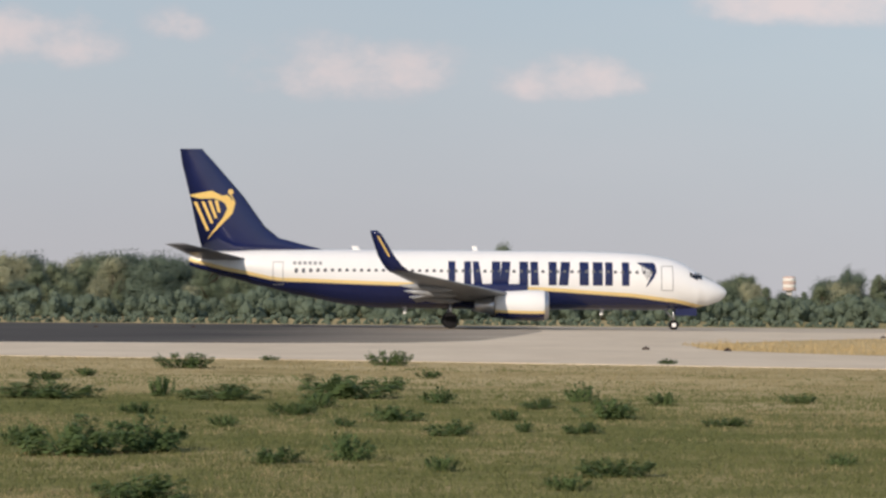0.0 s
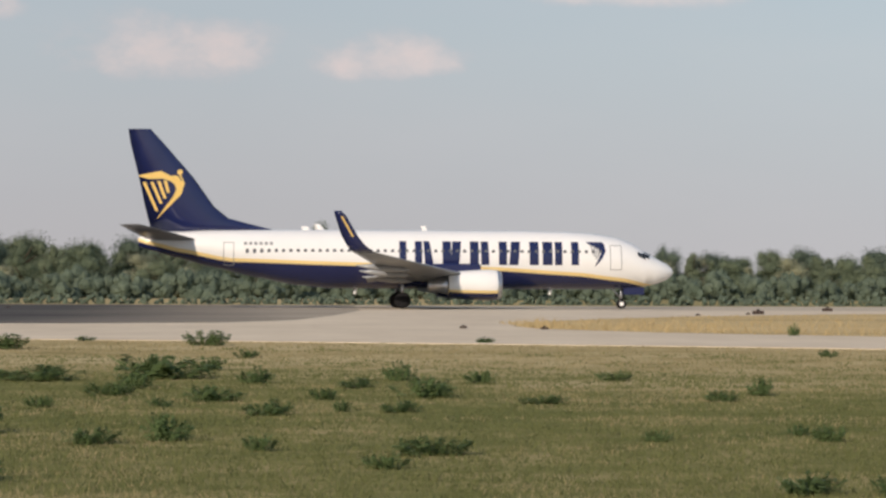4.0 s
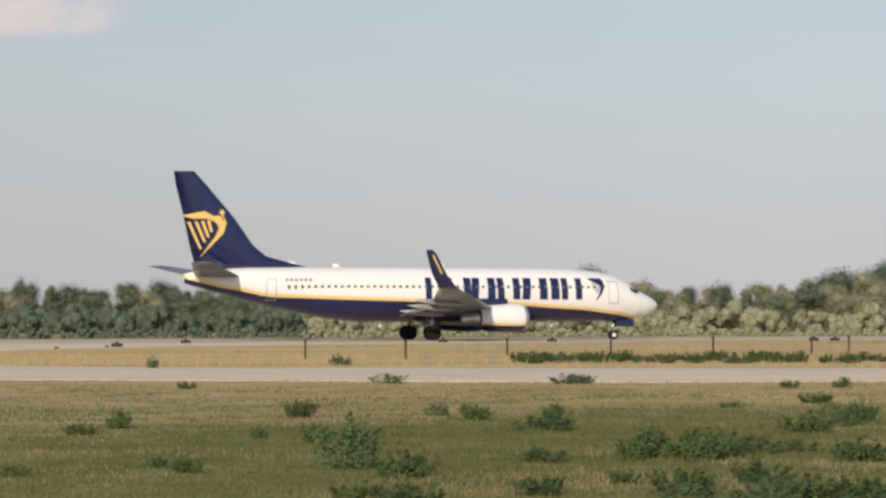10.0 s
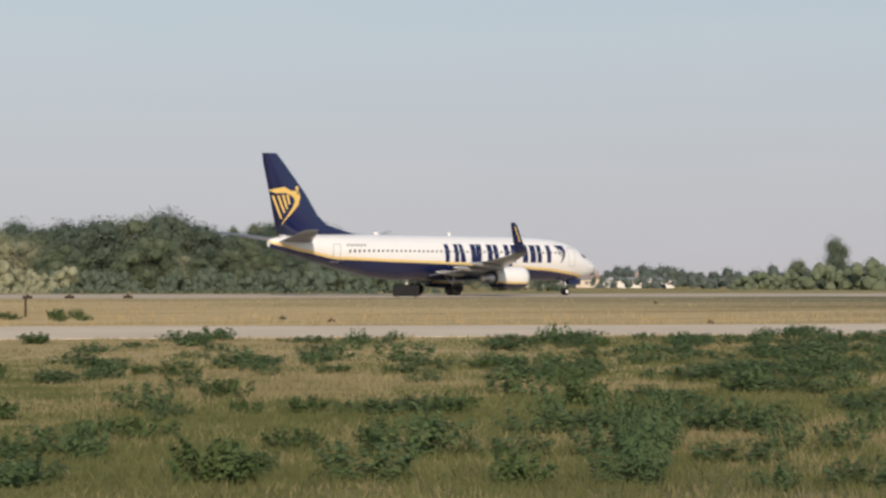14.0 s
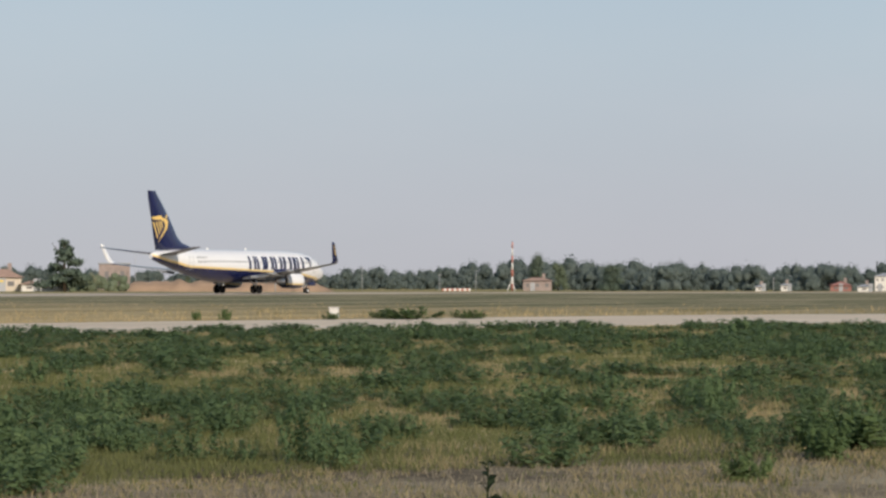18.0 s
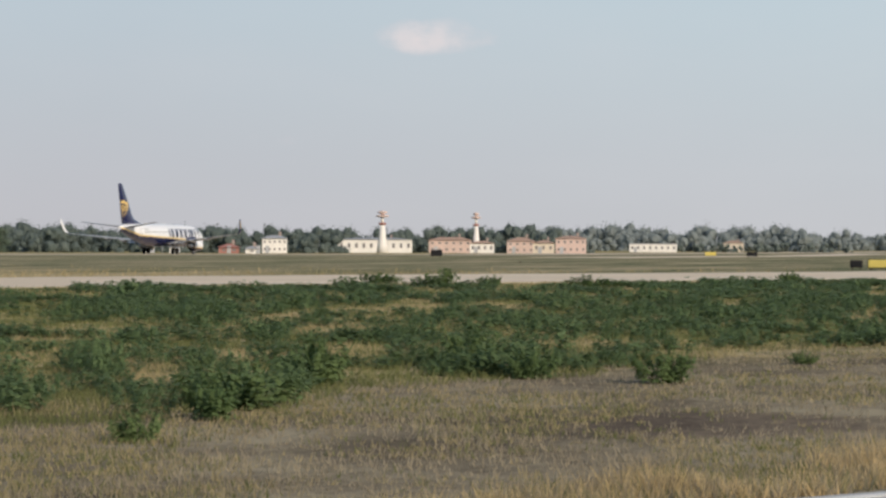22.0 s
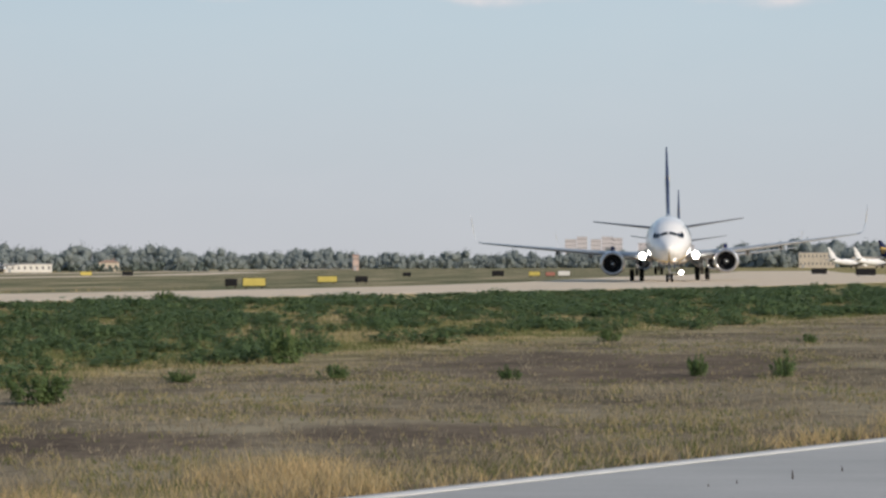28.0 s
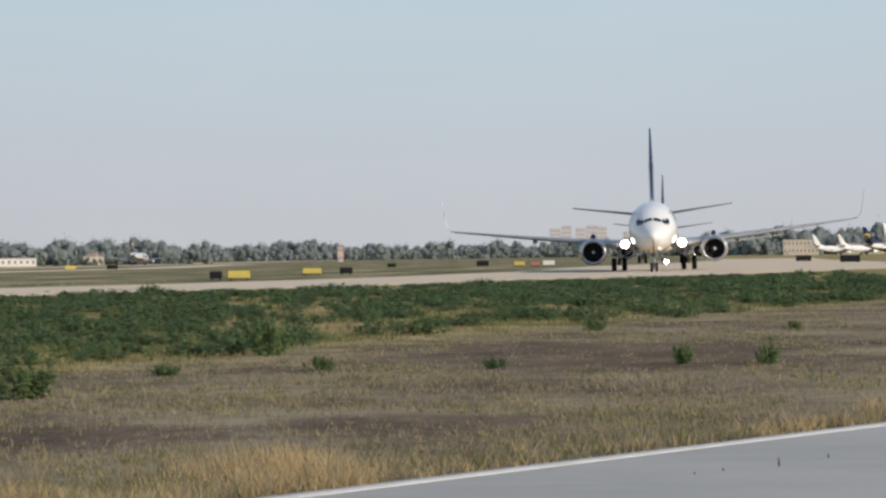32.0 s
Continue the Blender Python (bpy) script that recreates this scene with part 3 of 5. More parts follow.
def nose_gear(root):
    bm = cyl_bm(0.09, 0.08, 1.3, (-3.75, 0, 0.35))
    cyl_bm(0.05, 0.05, 1.2, (-3.75, 0, 0.7), Matrix.Rotation(-0.7, 4, "Y"), 8, bm)
    gear = part("nose_gear", bm_mesh("nose_gear", bm, METAL, True), root, "metal nose landing gear leg")
    for d in (-0.2, 0.2):
        part("wheel", wheel_mesh(0.35, 0.2), gear, "black tyre", pose(-3.75, d, 0.35))
    part("gear_door", bm_mesh("gear_door", box_bm((1.5, 0.06, 0.55), (-2.9, 0.42, 1.28), 0.02), NAVY), gear, "navy nose gear door")
    part("gear_door", bm_mesh("gear_door", box_bm((1.5, 0.06, 0.55), (-2.9, -0.42, 1.28), 0.02), NAVY), gear, "navy nose gear door")
    part("rim", ring_skin("rim", [(-0.31, 0.16), (0.31, 0.16)], [WHITE], 12), gear, "pale wheel hub", pose(-3.75, 0, 0.35, 0, 0, 90))


def skin_point(a, turn, side, lift=0.012):
    low, top, half = blend(FUSELAGE, a)
    return (-a, side * (half + lift) * math.sin(turn), (low + top) / 2 + ((top - low) / 2 + lift) * math.cos(turn))


def turn_at(a, z):
    low, top, half = blend(FUSELAGE, a)
    return math.acos(max(-1.0, min(1.0, (z - (low + top) / 2) / ((top - low) / 2))))


def skin_patch(name, rows, side, mat, lift=0.012, steps=5):
    """A painted or glazed patch that follows the skin: rows of (height, aft start, aft end), top to bottom."""
    verts, faces = [], []
    fine = []
    for (z0, p0, q0), (z1, p1, q1) in zip(rows, rows[1:]):
        for k in range(steps):
            f = k / steps
            fine.append((z0 + (z1 - z0) * f, p0 + (p1 - p0) * f, q0 + (q1 - q0) * f))
    fine.append(rows[-1])
    for z, p, q in fine:
        for k in range(4):
            a = p + (q - p) * k / 3
            verts.append(skin_point(a, turn_at(a, z), side, lift))
    for i in range(len(fine) - 1):
        for k in range(3):
            j = i * 4 + k
            faces.append((j, j + 1, j + 5, j + 4))
    return mesh_of(name, verts, faces, [mat], None, True)


def nose_pane(name, a0, a1, t0, t1, side):
    verts, faces = [], []
    for i in range(5):
        for k in range(5):
            verts.append(skin_point(a0 + (a1 - a0) * i / 4, t0 + (t1 - t0) * k / 4, side, 0.015))
    for i in range(4):
        for k in range(4):
            j = i * 5 + k
            faces.append((j, j + 1, j + 6, j + 5))
    return mesh_of(name, verts, faces, [GLASS], None, True)


def windows(root):
    bm = bmesh.new()
    bmesh.ops.create_circle(bm, cap_ends=True, segments=12, radius=1.0)
    for v in bm.verts:
        v.co = Vector((v.co.x * 0.125, 0, v.co.y * 0.185))
    pane = bm_mesh("cabin_window", bm, PANEGREY)
    for side in (1, -1):
        a = 5.5
        while a < 30.8:
            t = turn_at(a, 3.98)
            x, y, z = skin_point(a, t, side, 0.016)
            part("cabin_window", pane, root, "", pose(x, y, z, side * math.degrees(math.pi / 2 - t) * 1.0, 0, 0 if side > 0 else 180))
            a += 0.508
        for a0, a1, t0, t1 in ((1.76, 2.18, 0.05, 0.52), (1.86, 2.40, 0.57, 0.86), (2.18, 2.74, 0.76, 1.02)):
            part("cockpit_window", nose_pane("cockpit_window", a0, a1, t0, t1, side), root, "dark cockpit glass")
        for a0, a1, z0, z1 in ((3.95, 4.8, 2.75, 4.5), (31.3, 32.05, 2.98, 4.6)):
            part("door", door_mesh(a0, a1, z0, z1, side), root, "cabin door outlined by grey seams")


def door_mesh(a0, a1, z0, z1, side):
    w = 0.05
    verts, faces, index = [], [], []
    for rows in ([(z1, a0, a1), (z1 - w, a0, a1)], [(z0 + w, a0, a1), (z0, a0, a1)], [(z1, a0, a0 + w), (z0, a0, a0 + w)], [(z1, a1 - w, a1), (z0, a1 - w, a1)]):
        me = skin_patch("seam", rows, side, WINGGREY, 0.014)
        i = len(verts)
        verts += [tuple(v.co) for v in me.vertices]
        faces += [tuple(i + k for k in p.vertices) for p in me.polygons]
        bpy.data.meshes.remove(me)
    return mesh_of("door", verts, faces, [WINGGREY], None, True)


TITLE = [(19.75, 18.15), (18.05, 16.1), (16.15, 14.15), (14.0, 12.15), (12.0, 9.9), (9.62, 8.92), (8.75, 7.05)]


def markings(root):
    """The airline's title as plain navy bars, a grey crest, and the small registration bars."""
    for side in (1, -1):
        for i, (p, q) in enumerate(TITLE):
            w = p - q
            if w < 1.0:
                part("title_bar", skin_patch("title_bar", [(4.72, q, p), (3.08, q, p)], side, NAVY), root, "plain navy title bar")
                continue
            lean = (0.0, 0.35, -0.3, 0.1, -0.3, 0, 0.0)[i]
            part("title_bar", skin_patch("title_bar", [(4.72, p - 0.31 * w + lean * 0.5, p + min(0, lean) * 0.5), (3.08, p - 0.31 * w - max(0, lean) * 0.3, p - max(0, lean) * 0.3)], side, NAVY), root, "plain navy title bar")
            part("title_bar", skin_patch("title_bar", [(4.72, q, q + 0.31 * w), (3.08, q, q + 0.31 * w)], side, NAVY), root, "plain navy title bar")
        part("crest", skin_patch("crest", [(4.72, 5.35, 6.5), (4.55, 5.2, 6.3), (4.1, 5.12, 5.4), (3.6, 5.35, 5.62), (3.0, 5.85, 5.9)], side, NAVY), root, "small navy crest")
        for k in range(4):
            part("crest_bar", skin_patch("crest_bar", [(4.5, 5.5 + 0.2 * k, 5.58 + 0.2 * k), (3.5 + 0.18 * abs(k - 1), 5.62 + 0.14 * k, 5.68 + 0.14 * k)], side, PANEGREY), root)
        for k in range(6):
            part("registration_bar", skin_patch("registration_bar", [(4.62, 28.6 + 0.36 * k, 28.82 + 0.36 * k), (4.40, 28.6 + 0.36 * k, 28.82 + 0.36 * k)], side, WINGGREY), root)


FIN = [(-27.9, -37.15, 5.35), (-29.8, -37.2, 5.80), (-31.7, -37.35, 6.3), (-32.7, -37.55, 7.1), (-34.2, -38.0, 9.2), (-36.3, -38.6, 11.6), (-37.12, -38.72, 12.48), (-37.16, -38.74, 12.55)]


def fin_side(x, z):
    for (l0, t0, z0), (l1, t1, z1) in zip(FIN, FIN[1:]):
        if z <= z1:
            f = (z - z0) / (z1 - z0)
            le, te = l0 + (l1 - l0) * f, t0 + (t1 - t0) * f
            c = le - te
            u = min(1.0, max(0.0, (le - x) / c))
            t = min(0.21, 0.055 * c)
            prof = [(0, 0), (0.05, 0.5), (0.25, 1.0), (0.55, 0.8), (1.0, 0.06)]
            for (u0, w0), (u1, w1) in zip(prof, prof[1:]):
                if u <= u1:
                    return t * (w0 + (w1 - w0) * (u - u0) / (u1 - u0))
    return 0.1


def fin_plate(name, strip, side, mat):
    """strip: pairs of points (aft, height) that bound a band on the fin."""
    verts, faces = [], []
    for (a, z), (b, w) in strip:
        for k in range(3):
            x, h = -(a + (b - a) * k / 2), z + (w - z) * k / 2
            verts.append((x, side * (fin_side(x, h) + 0.018), h))
    for i in range(len(strip) - 1):
        for k in range(2):
            j = i * 3 + k
            faces.append((j, j + 1, j + 4, j + 3))
    return mesh_of(name, verts, faces, [mat], None, True)


def fin_emblem(fin):
    for side in (1, -1):
        band = [((38.02, 9.28), (38.0, 9.22)), ((37.4, 9.42), (37.3, 9.02)), ((36.45, 9.60), (36.3, 9.05)), ((35.75, 9.25), (35.75, 8.86)), ((35.05, 9.32), (35.5, 8.66)),
                ((34.78, 8.75), (35.36, 8.3)), ((35.0, 7.98), (35.62, 7.75)), ((35.75, 7.2), (36.15, 7.05)), ((36.5, 6.45), (36.62, 6.4)), ((36.68, 6.2), (36.7, 6.2))]
        part("fin_emblem", fin_plate("fin_emblem", band, side, YELLOW), fin, "plain yellow emblem")
        knob = [((35.12 + 0.2 * math.cos(t), 9.52 + 0.2 * math.sin(t)), (35.12 + 0.2 * math.cos(t), 9.52 - 0.2 * math.sin(t))) for t in (3.1, 2.5, 1.9, 1.25, 0.6, 0.05)]
        part("emblem_knob", fin_plate("emblem_knob", knob, side, YELLOW), fin)
        for (a, z), (b, w) in (((37.62, 8.8), (36.72, 6.78)), ((37.08, 8.82), (36.42, 7.3)), ((36.6, 8.88), (36.15, 7.66)), ((36.15, 8.92), (35.92, 8.06))):
            part("emblem_bar", fin_plate("emblem_bar", [((a + 0.12, z), (a - 0.12, z)), ((b + 0.1, w), (b - 0.1, w))], side, YELLOW), fin)


def fittings(root):
    def blade(x, z, h, c, up=1):
        rings = [[(x - u * c - d, w * 0.03, z + up * k * h) for u, w in ((0, 0), (0.3, 1), (1, 0), (0.3, -1))] for k, d in ((0, 0.0), (1, c * 0.4))]
        v, f = grow(rings)
        return mesh_of("antenna", v, f, [WHITE])
    for x, z, h, c, up in ((-17.6, 5.40, 0.42, 0.35, 1), (-25.9, 5.40, 0.36, 0.5, 1), (-8.7, 1.42, 0.42, 0.22, -1), (-22.6, 1.42, 0.42, 0.22, -1)):
        part("antenna", blade(x, z, h, c, up), root, "small white blade antenna")
    for s in (1, -1):
        for y, z in ((3.9, 1.88), (6.9, 2.27), (9.8, 2.62)):
            me = ring_skin("flap_fairing", [(0.0, 0.03), (-0.5, 0.16), (-1.4, 0.24), (-2.6, 0.2), (-3.6, 0.03)], [WINGGREY], 10)
            part("flap_fairing", me, root, "pale flap track fairing", pose(-18.9 - (y - 3.9) * 0.12, s * y, z, 0, 5, 0))
        v, f = grow([[(-20.6 - k * 0.09, s * y, 2.02 + (y - 2) * 0.085 + d) for d in (0.06, -0.04)] + [(-22.0 - k * 0.09, s * y, 1.80 + (y - 2) * 0.085 + d) for d in (-0.03, 0.03)] for k, y in ((0, 2.3), (3, 5.6))])
        part("flap", mesh_of("flap", v, f, [WINGGREY]), root, "lowered grey flap")
        part("winglet_bar", winglet_bar(s), root, "thin yellow bar on the winglet")


def winglet_bar(s):
    rows = [(-24.33, 6.0), (-23.6, 4.7)]
    v = []
    for x, z in rows:
        y = 17.45 + (z - 4.7) * 0.17
        for d in (-0.04, -0.16):
            for o in (0.02, 0.045):
                v.append((x + d - 0.12, s * (y + o), z))
    f = [(0, 2, 6, 4), (1, 3, 7, 5), (0, 1, 3, 2), (4, 5, 7, 6), (0, 1, 5, 4), (2, 3, 7, 6)]
    return mesh_of("winglet_bar", v, f, [YELLOW])


# ---- trees ----
def ball():
    bm = bmesh.new()
    bmesh.ops.create_icosphere(bm, subdivisions=2, radius=1.0)
    v, f = [tuple(p.co) for p in bm.verts], [tuple(p.index for p in q.verts) for q in bm.faces]
    bm.free()
    return v, f


BALL = ball()


def lumpy(out, at):
    """The uneven outline of a mass of leaves, as a share of its radius."""
    return 1.0 + 0.42 * noise.noise(out * 1.7 + at) + 0.24 * noise.noise(out * 4.2 + at)


def leaf_cloud(blobs, count, size, rng, flat=0.75, core=0.62, reach=1.12):
    """Masses of foliage (x, y, z, r): a dense uneven heart, and upright leaf sprays on its skin."""
    verts, faces = [], []
    total = sum(b[3] ** 2 for b in blobs)
    for x, y, z, r in blobs:
        i, at = len(verts), Vector((rng.uniform(0, 90), rng.uniform(0, 90), 0.0))
        for a, b, c in BALL[0]:
            k = core * r * lumpy(Vector((a, b, c)), at)
            verts.append(Vector((x + a * k, y + b * k, z + c * k * flat)))
        faces += [tuple(i + k for k in q) for q in BALL[1]]
        for _ in range(int(count * r * r / total) + 1):
            u, t = rng.uniform(-0.8, 1), rng.uniform(0, 2 * math.pi)
            q = math.sqrt(1 - u * u)
            out = Vector((q * math.cos(t), q * math.sin(t), u))
            k = r * lumpy(out, at) * rng.uniform(core * 0.85, reach)
            p = Vector((x, y, z)) + Vector((out.x * k, out.y * k, out.z * k * flat))
            s = size * rng.uniform(0.5, 1.5)
            face = (out * 0.8 + Vector((rng.uniform(-0.7, 0.7), rng.uniform(-0.7, 0.7), rng.uniform(-0.1, 0.5)))).normalized()
            side = face.cross(Vector((rng.uniform(-0.5, 0.5), rng.uniform(-0.5, 0.5), 1.0))).normalized()
            up = side.cross(face)
            i = len(verts)
            for a, b in ((-0.6, -0.8), (0.6, -0.7), (rng.uniform(-0.5, 0.5), 1.9)):
                verts.append(p + side * (a * s) + up * (b * s))
            faces.append((i, i + 1, i + 2))
    return verts, faces


def trunk_mesh(rng, h, r, limbs):
    bm = bmesh.new()
    cyl_bm(r, r * 0.35, h, (0, 0, 0), None, 8, bm)
    for _ in range(limbs):
        z = h * rng.uniform(0.3, 0.9)
        turn = Matrix.Rotation(rng.uniform(0, 6.28), 4, "Z") @ Matrix.Rotation(rng.uniform(0.5, 1.0), 4, "Y")
        cyl_bm(r * 0.4, r * 0.1, h * rng.uniform(0.25, 0.45), (0, 0, z), turn, 5, bm)
    return bm_mesh("trunk", bm, BARK, True)


def tree(seed, height, spread, mat, leaves=900, kind="broad", label="", category="tree"):
    rng = random.Random(seed)
    root = tagged(new("tree"), label, category)
    part("trunk", trunk_mesh(rng, height * 0.7, height * 0.022 + 0.05, 7), root)
    blobs = []
    for i in range(20):
        t, q, z = rng.uniform(0, 6.28), math.sqrt(rng.random()) * spread * 0.75, 0.06 + 0.80 * (i + rng.random()) / 20
        r = spread * rng.uniform(0.26, 0.46)
        if kind == "broad":
            q *= 1.05 - max(0.0, z - 0.35) * 1.35
        elif kind == "tall":
            q *= 0.70 - 0.6 * z
            r *= 1.05 - 0.55 * z
        else:
            q *= 1.1 - z * 0.75
        blobs.append((q * math.cos(t), q * math.sin(t), z * height, r))
    v, f = leaf_cloud(blobs, leaves, spread * 0.017 + 0.03, rng, 1.5, 0.52)
    v = [(p[0], p[1], max(0.05, p[2])) for p in v]
    part("crown", mesh_of("crown", v, f, [mat]), root)
    return root


def polar(az, far, z=0.0):
    x = far * math.sin(radians(az))
    return (x, far * math.cos(radians(az)), z + dip(x))


def level(table, x):
    for (a, u), (b, w) in zip(table, table[1:]):
        if x <= b:
            return u + (w - u) * max(0.0, (x - a) / (b - a))
    return table[-1][1]


def put_trees(kinds, rng, az0, az1, far, step, skyline, weights, low=0.75, high=1.05, deep=8.0):
    """A row of trees on an arc round the airfield, as high as the skyline (azimuth, degrees) wants."""
    az = az0
    while az < az1:
        d = far + rng.uniform(-deep, deep)
        x, y, z = polar(az, d)
        h = (1.5 - z + d * math.tan(radians(level(skyline, az)))) * rng.uniform(low, high)
        k, tall = rng.choices(kinds, weights)[0]
        s = h / tall
        copy_thing(k, pose(x, y, z, 0, 0, rng.uniform(0, 360)) @ Matrix.Diagonal((s * rng.uniform(1.3, 2.2), s * rng.uniform(1.3, 2.2), s, 1)))
        az += math.degrees(step * rng.uniform(0.6, 1.4) / far)


WOODLINE = [(-14, 1.0), (-9, 1.02), (-6, 1.05), (-3, 0.95), (0, 0.95), (1.6, 1.0), (5, 0.85), (7.4, 0.72), (8.1, 0.46), (8.9, 0.46), (9.5, 0.83), (13.4, 0.8), (16, 0.66), (18, 0.68), (20, 0.74), (22, 0.86), (24, 0.72),
            (26, 0.78), (28.4, 1.1), (30.6, 1.3), (34, 1.3), (36, 0.95), (37, 0.7)]
FARLINE = [(38, 0.3), (44, 0.28), (49, 0.3), (53, 0.25), (56, 0.3), (60, 0.3), (61.8, 0.52), (63, 0.42), (68, 0.38), (72, 0.36), (76, 0.42), (78.5, 0.48), (82, 0.37), (86, 0.3), (92, 0.33), (94.5, 0.55), (100, 0.5)]


def woods():
    rng = random.Random(5)
    wood_group = "trees of the wood edge"
    specs = [(11, 12, 4.0, LEAF, 15000, "broad", "full-crowned green broadleaf tree in a wood edge"),
             (12, 10, 3.6, LEAF, 14000, "bushy", "low bushy green tree in a wood edge"),
             (13, 14, 3.4, LEAF, 13000, "tall", "slender upright green tree in a wood edge"),
             (14, 9, 3.0, LEAFPALE, 14000, "bushy", "pale yellow-green bushy tree in a wood edge"),
             (15, 11, 4.2, LEAFDARK, 15000, "broad", "dark green broadleaf tree in a wood edge"),
             (16, 12, 3.0, LEAFPALE, 13000, "tall", "pale upright poplar in a wood edge")]
    kinds = []
    for i, spec in enumerate(specs):
        k = tree(*spec)
        tagged(k, "", "", wood_group)
        k.matrix_basis = pose(-82 - 6 * i, 345, 0)
        kinds.append((k, spec[1]))
    put_trees(kinds, rng, -11.5, 15, 335, 3.9, [(a, e * 0.70) for a, e in WOODLINE], (4, 4, 4, 1, 3, 1), 0.7, 1.2)
    put_trees(kinds, rng, 15, 29.5, 335, 3.7, [(a, e * 0.66) for a, e in WOODLINE], (1, 3, 1, 6, 0, 5), 0.7, 1.2)
    put_trees(kinds, rng, 29.5, 36.6, 335, 3.7, [(a, e * 0.60) for a, e in WOODLINE], (4, 4, 2, 1, 4, 0), 0.7, 1.2)
    put_trees(kinds, rng, -11.5, 15, 350, 3.9, [(a, e * 0.96) for a, e in WOODLINE], (3, 2, 6, 2, 2, 2), 0.82, 1.12)
    put_trees(kinds, rng, 15, 29.0, 350, 3.9, [(a, e * 0.94) for a, e in WOODLINE], (3, 2, 2, 4, 0, 5), 0.82, 1.1)
    put_trees(kinds, rng, 29.0, 36.6, 350, 3.9, [(a, e * 0.94) for a, e in WOODLINE], (4, 1, 2, 0, 6, 0), 0.82, 1.1)
    put_trees(kinds, rng, -11.5, 15, 366, 3.2, WOODLINE, (3, 1, 6, 1, 4, 1), 0.86, 1.14)
    put_trees(kinds, rng, 15, 28, 366, 3.2, WOODLINE, (4, 1, 2, 4, 1, 4), 0.88, 1.12)
    put_trees(kinds, rng, 28, 36.8, 366, 3.2, WOODLINE, (3, 1, 2, 0, 6, 0), 0.88, 1.12)
    # single trees that stand out
    for az, far, el, kind, wide in ((2.2, 366, 1.48, 0, 0.8), (9.7, 352, 0.92, 4, 0.6), (0.2, 352, 1.1, 2, 0.8), (22.2, 362, 1.18, 4, 1.1), (28.5, 362, 1.25, 4, 1.2), (36.55, 352, 0.98, 4, 1.25), (37.4, 348, 0.52, 1, 1.5), (38.3, 345, 0.63, 3, 1.75), (39.15, 350, 0.55, 4, 1.5), (39.7, 380, 0.2, 3, 1.8),
                                  (40.2, 340, 0.32, 4, 1.6), (46.5, 430, 0.93, 4, 1.0), (47.8, 425, 0.68, 0, 1.1), (48.4, 420, 0.5, 1, 1.4), (45.6, 425, 0.45, 1, 1.5), (52.0, 440, 0.2, 3, 1.2), (54.1, 600, 0.55, 2, 0.7), (55.6, 610, 0.5, 4, 1.0),
                                  (61.75, 720, 0.62, 4, 0.8), (62.2, 715, 0.45, 0, 1.1), (63.4, 690, 0.4, 4, 1.6), (43.0, 600, 0.25, 2, 0.8), (44.2, 610, 0.3, 2, 0.6)):
        k, tall = kinds[kind]
        x, y, z = polar(az, far)
        s = (1.5 - z + far * math.tan(radians(el))) / tall
        copy_thing(k, pose(x, y, z, 0, 0, rng.uniform(0, 360)) @ Matrix.Diagonal((s * wide, s * wide, s, 1)))
    return kinds


def leaf_bank(name, label, mat, rng, rows):
    """Countless far trees or underwood as one mass of leaves: rows of (azimuth from, to, distance, step, skyline, share, leaves).
    A distance below zero is that of a straight line along the runway."""
    verts, faces = [], []
    for az0, az1, far, step, skyline, share, leaves in rows:
        az = az0
        while az < az1:
            d = far * rng.uniform(0.97, 1.03) if far > 0 else -far / math.cos(radians(az)) * rng.uniform(1.0, 1.025)
            x, y, low = polar(az, d)
            h = (1.5 - low + d * math.tan(radians(level(skyline, az)))) * share * rng.uniform(0.62, 1.08)
            wide = min(h * 0.7, step * 1.25) * rng.uniform(0.8, 1.3)
            blobs = []
            for k in range(12):
                z, t, q = (k + rng.random()) / 16.5, rng.uniform(0, 6.28), math.sqrt(rng.random())
                q *= wide * (1.15 - max(0.0, z - 0.35) * 1.35)
                blobs.append((x + q * math.cos(t), y + q * math.sin(t), z * h, h * rng.uniform(0.20, 0.34)))
            v, f = leaf_cloud(blobs, leaves, 0.016 * h + d * 0.00017, rng, 1.1, 0.66, 1.08)
            i = len(verts)
            verts += [(p[0], p[1], max(0.05, p[2]) + low) for p in v]
            faces += [tuple(i + k for k in q) for q in f]
            az += math.degrees(step * rng.uniform(0.6, 1.4) / d)
    tagged(new(name, mesh_of(name, verts, faces, [mat])), label, "woodland", "", "stuff")


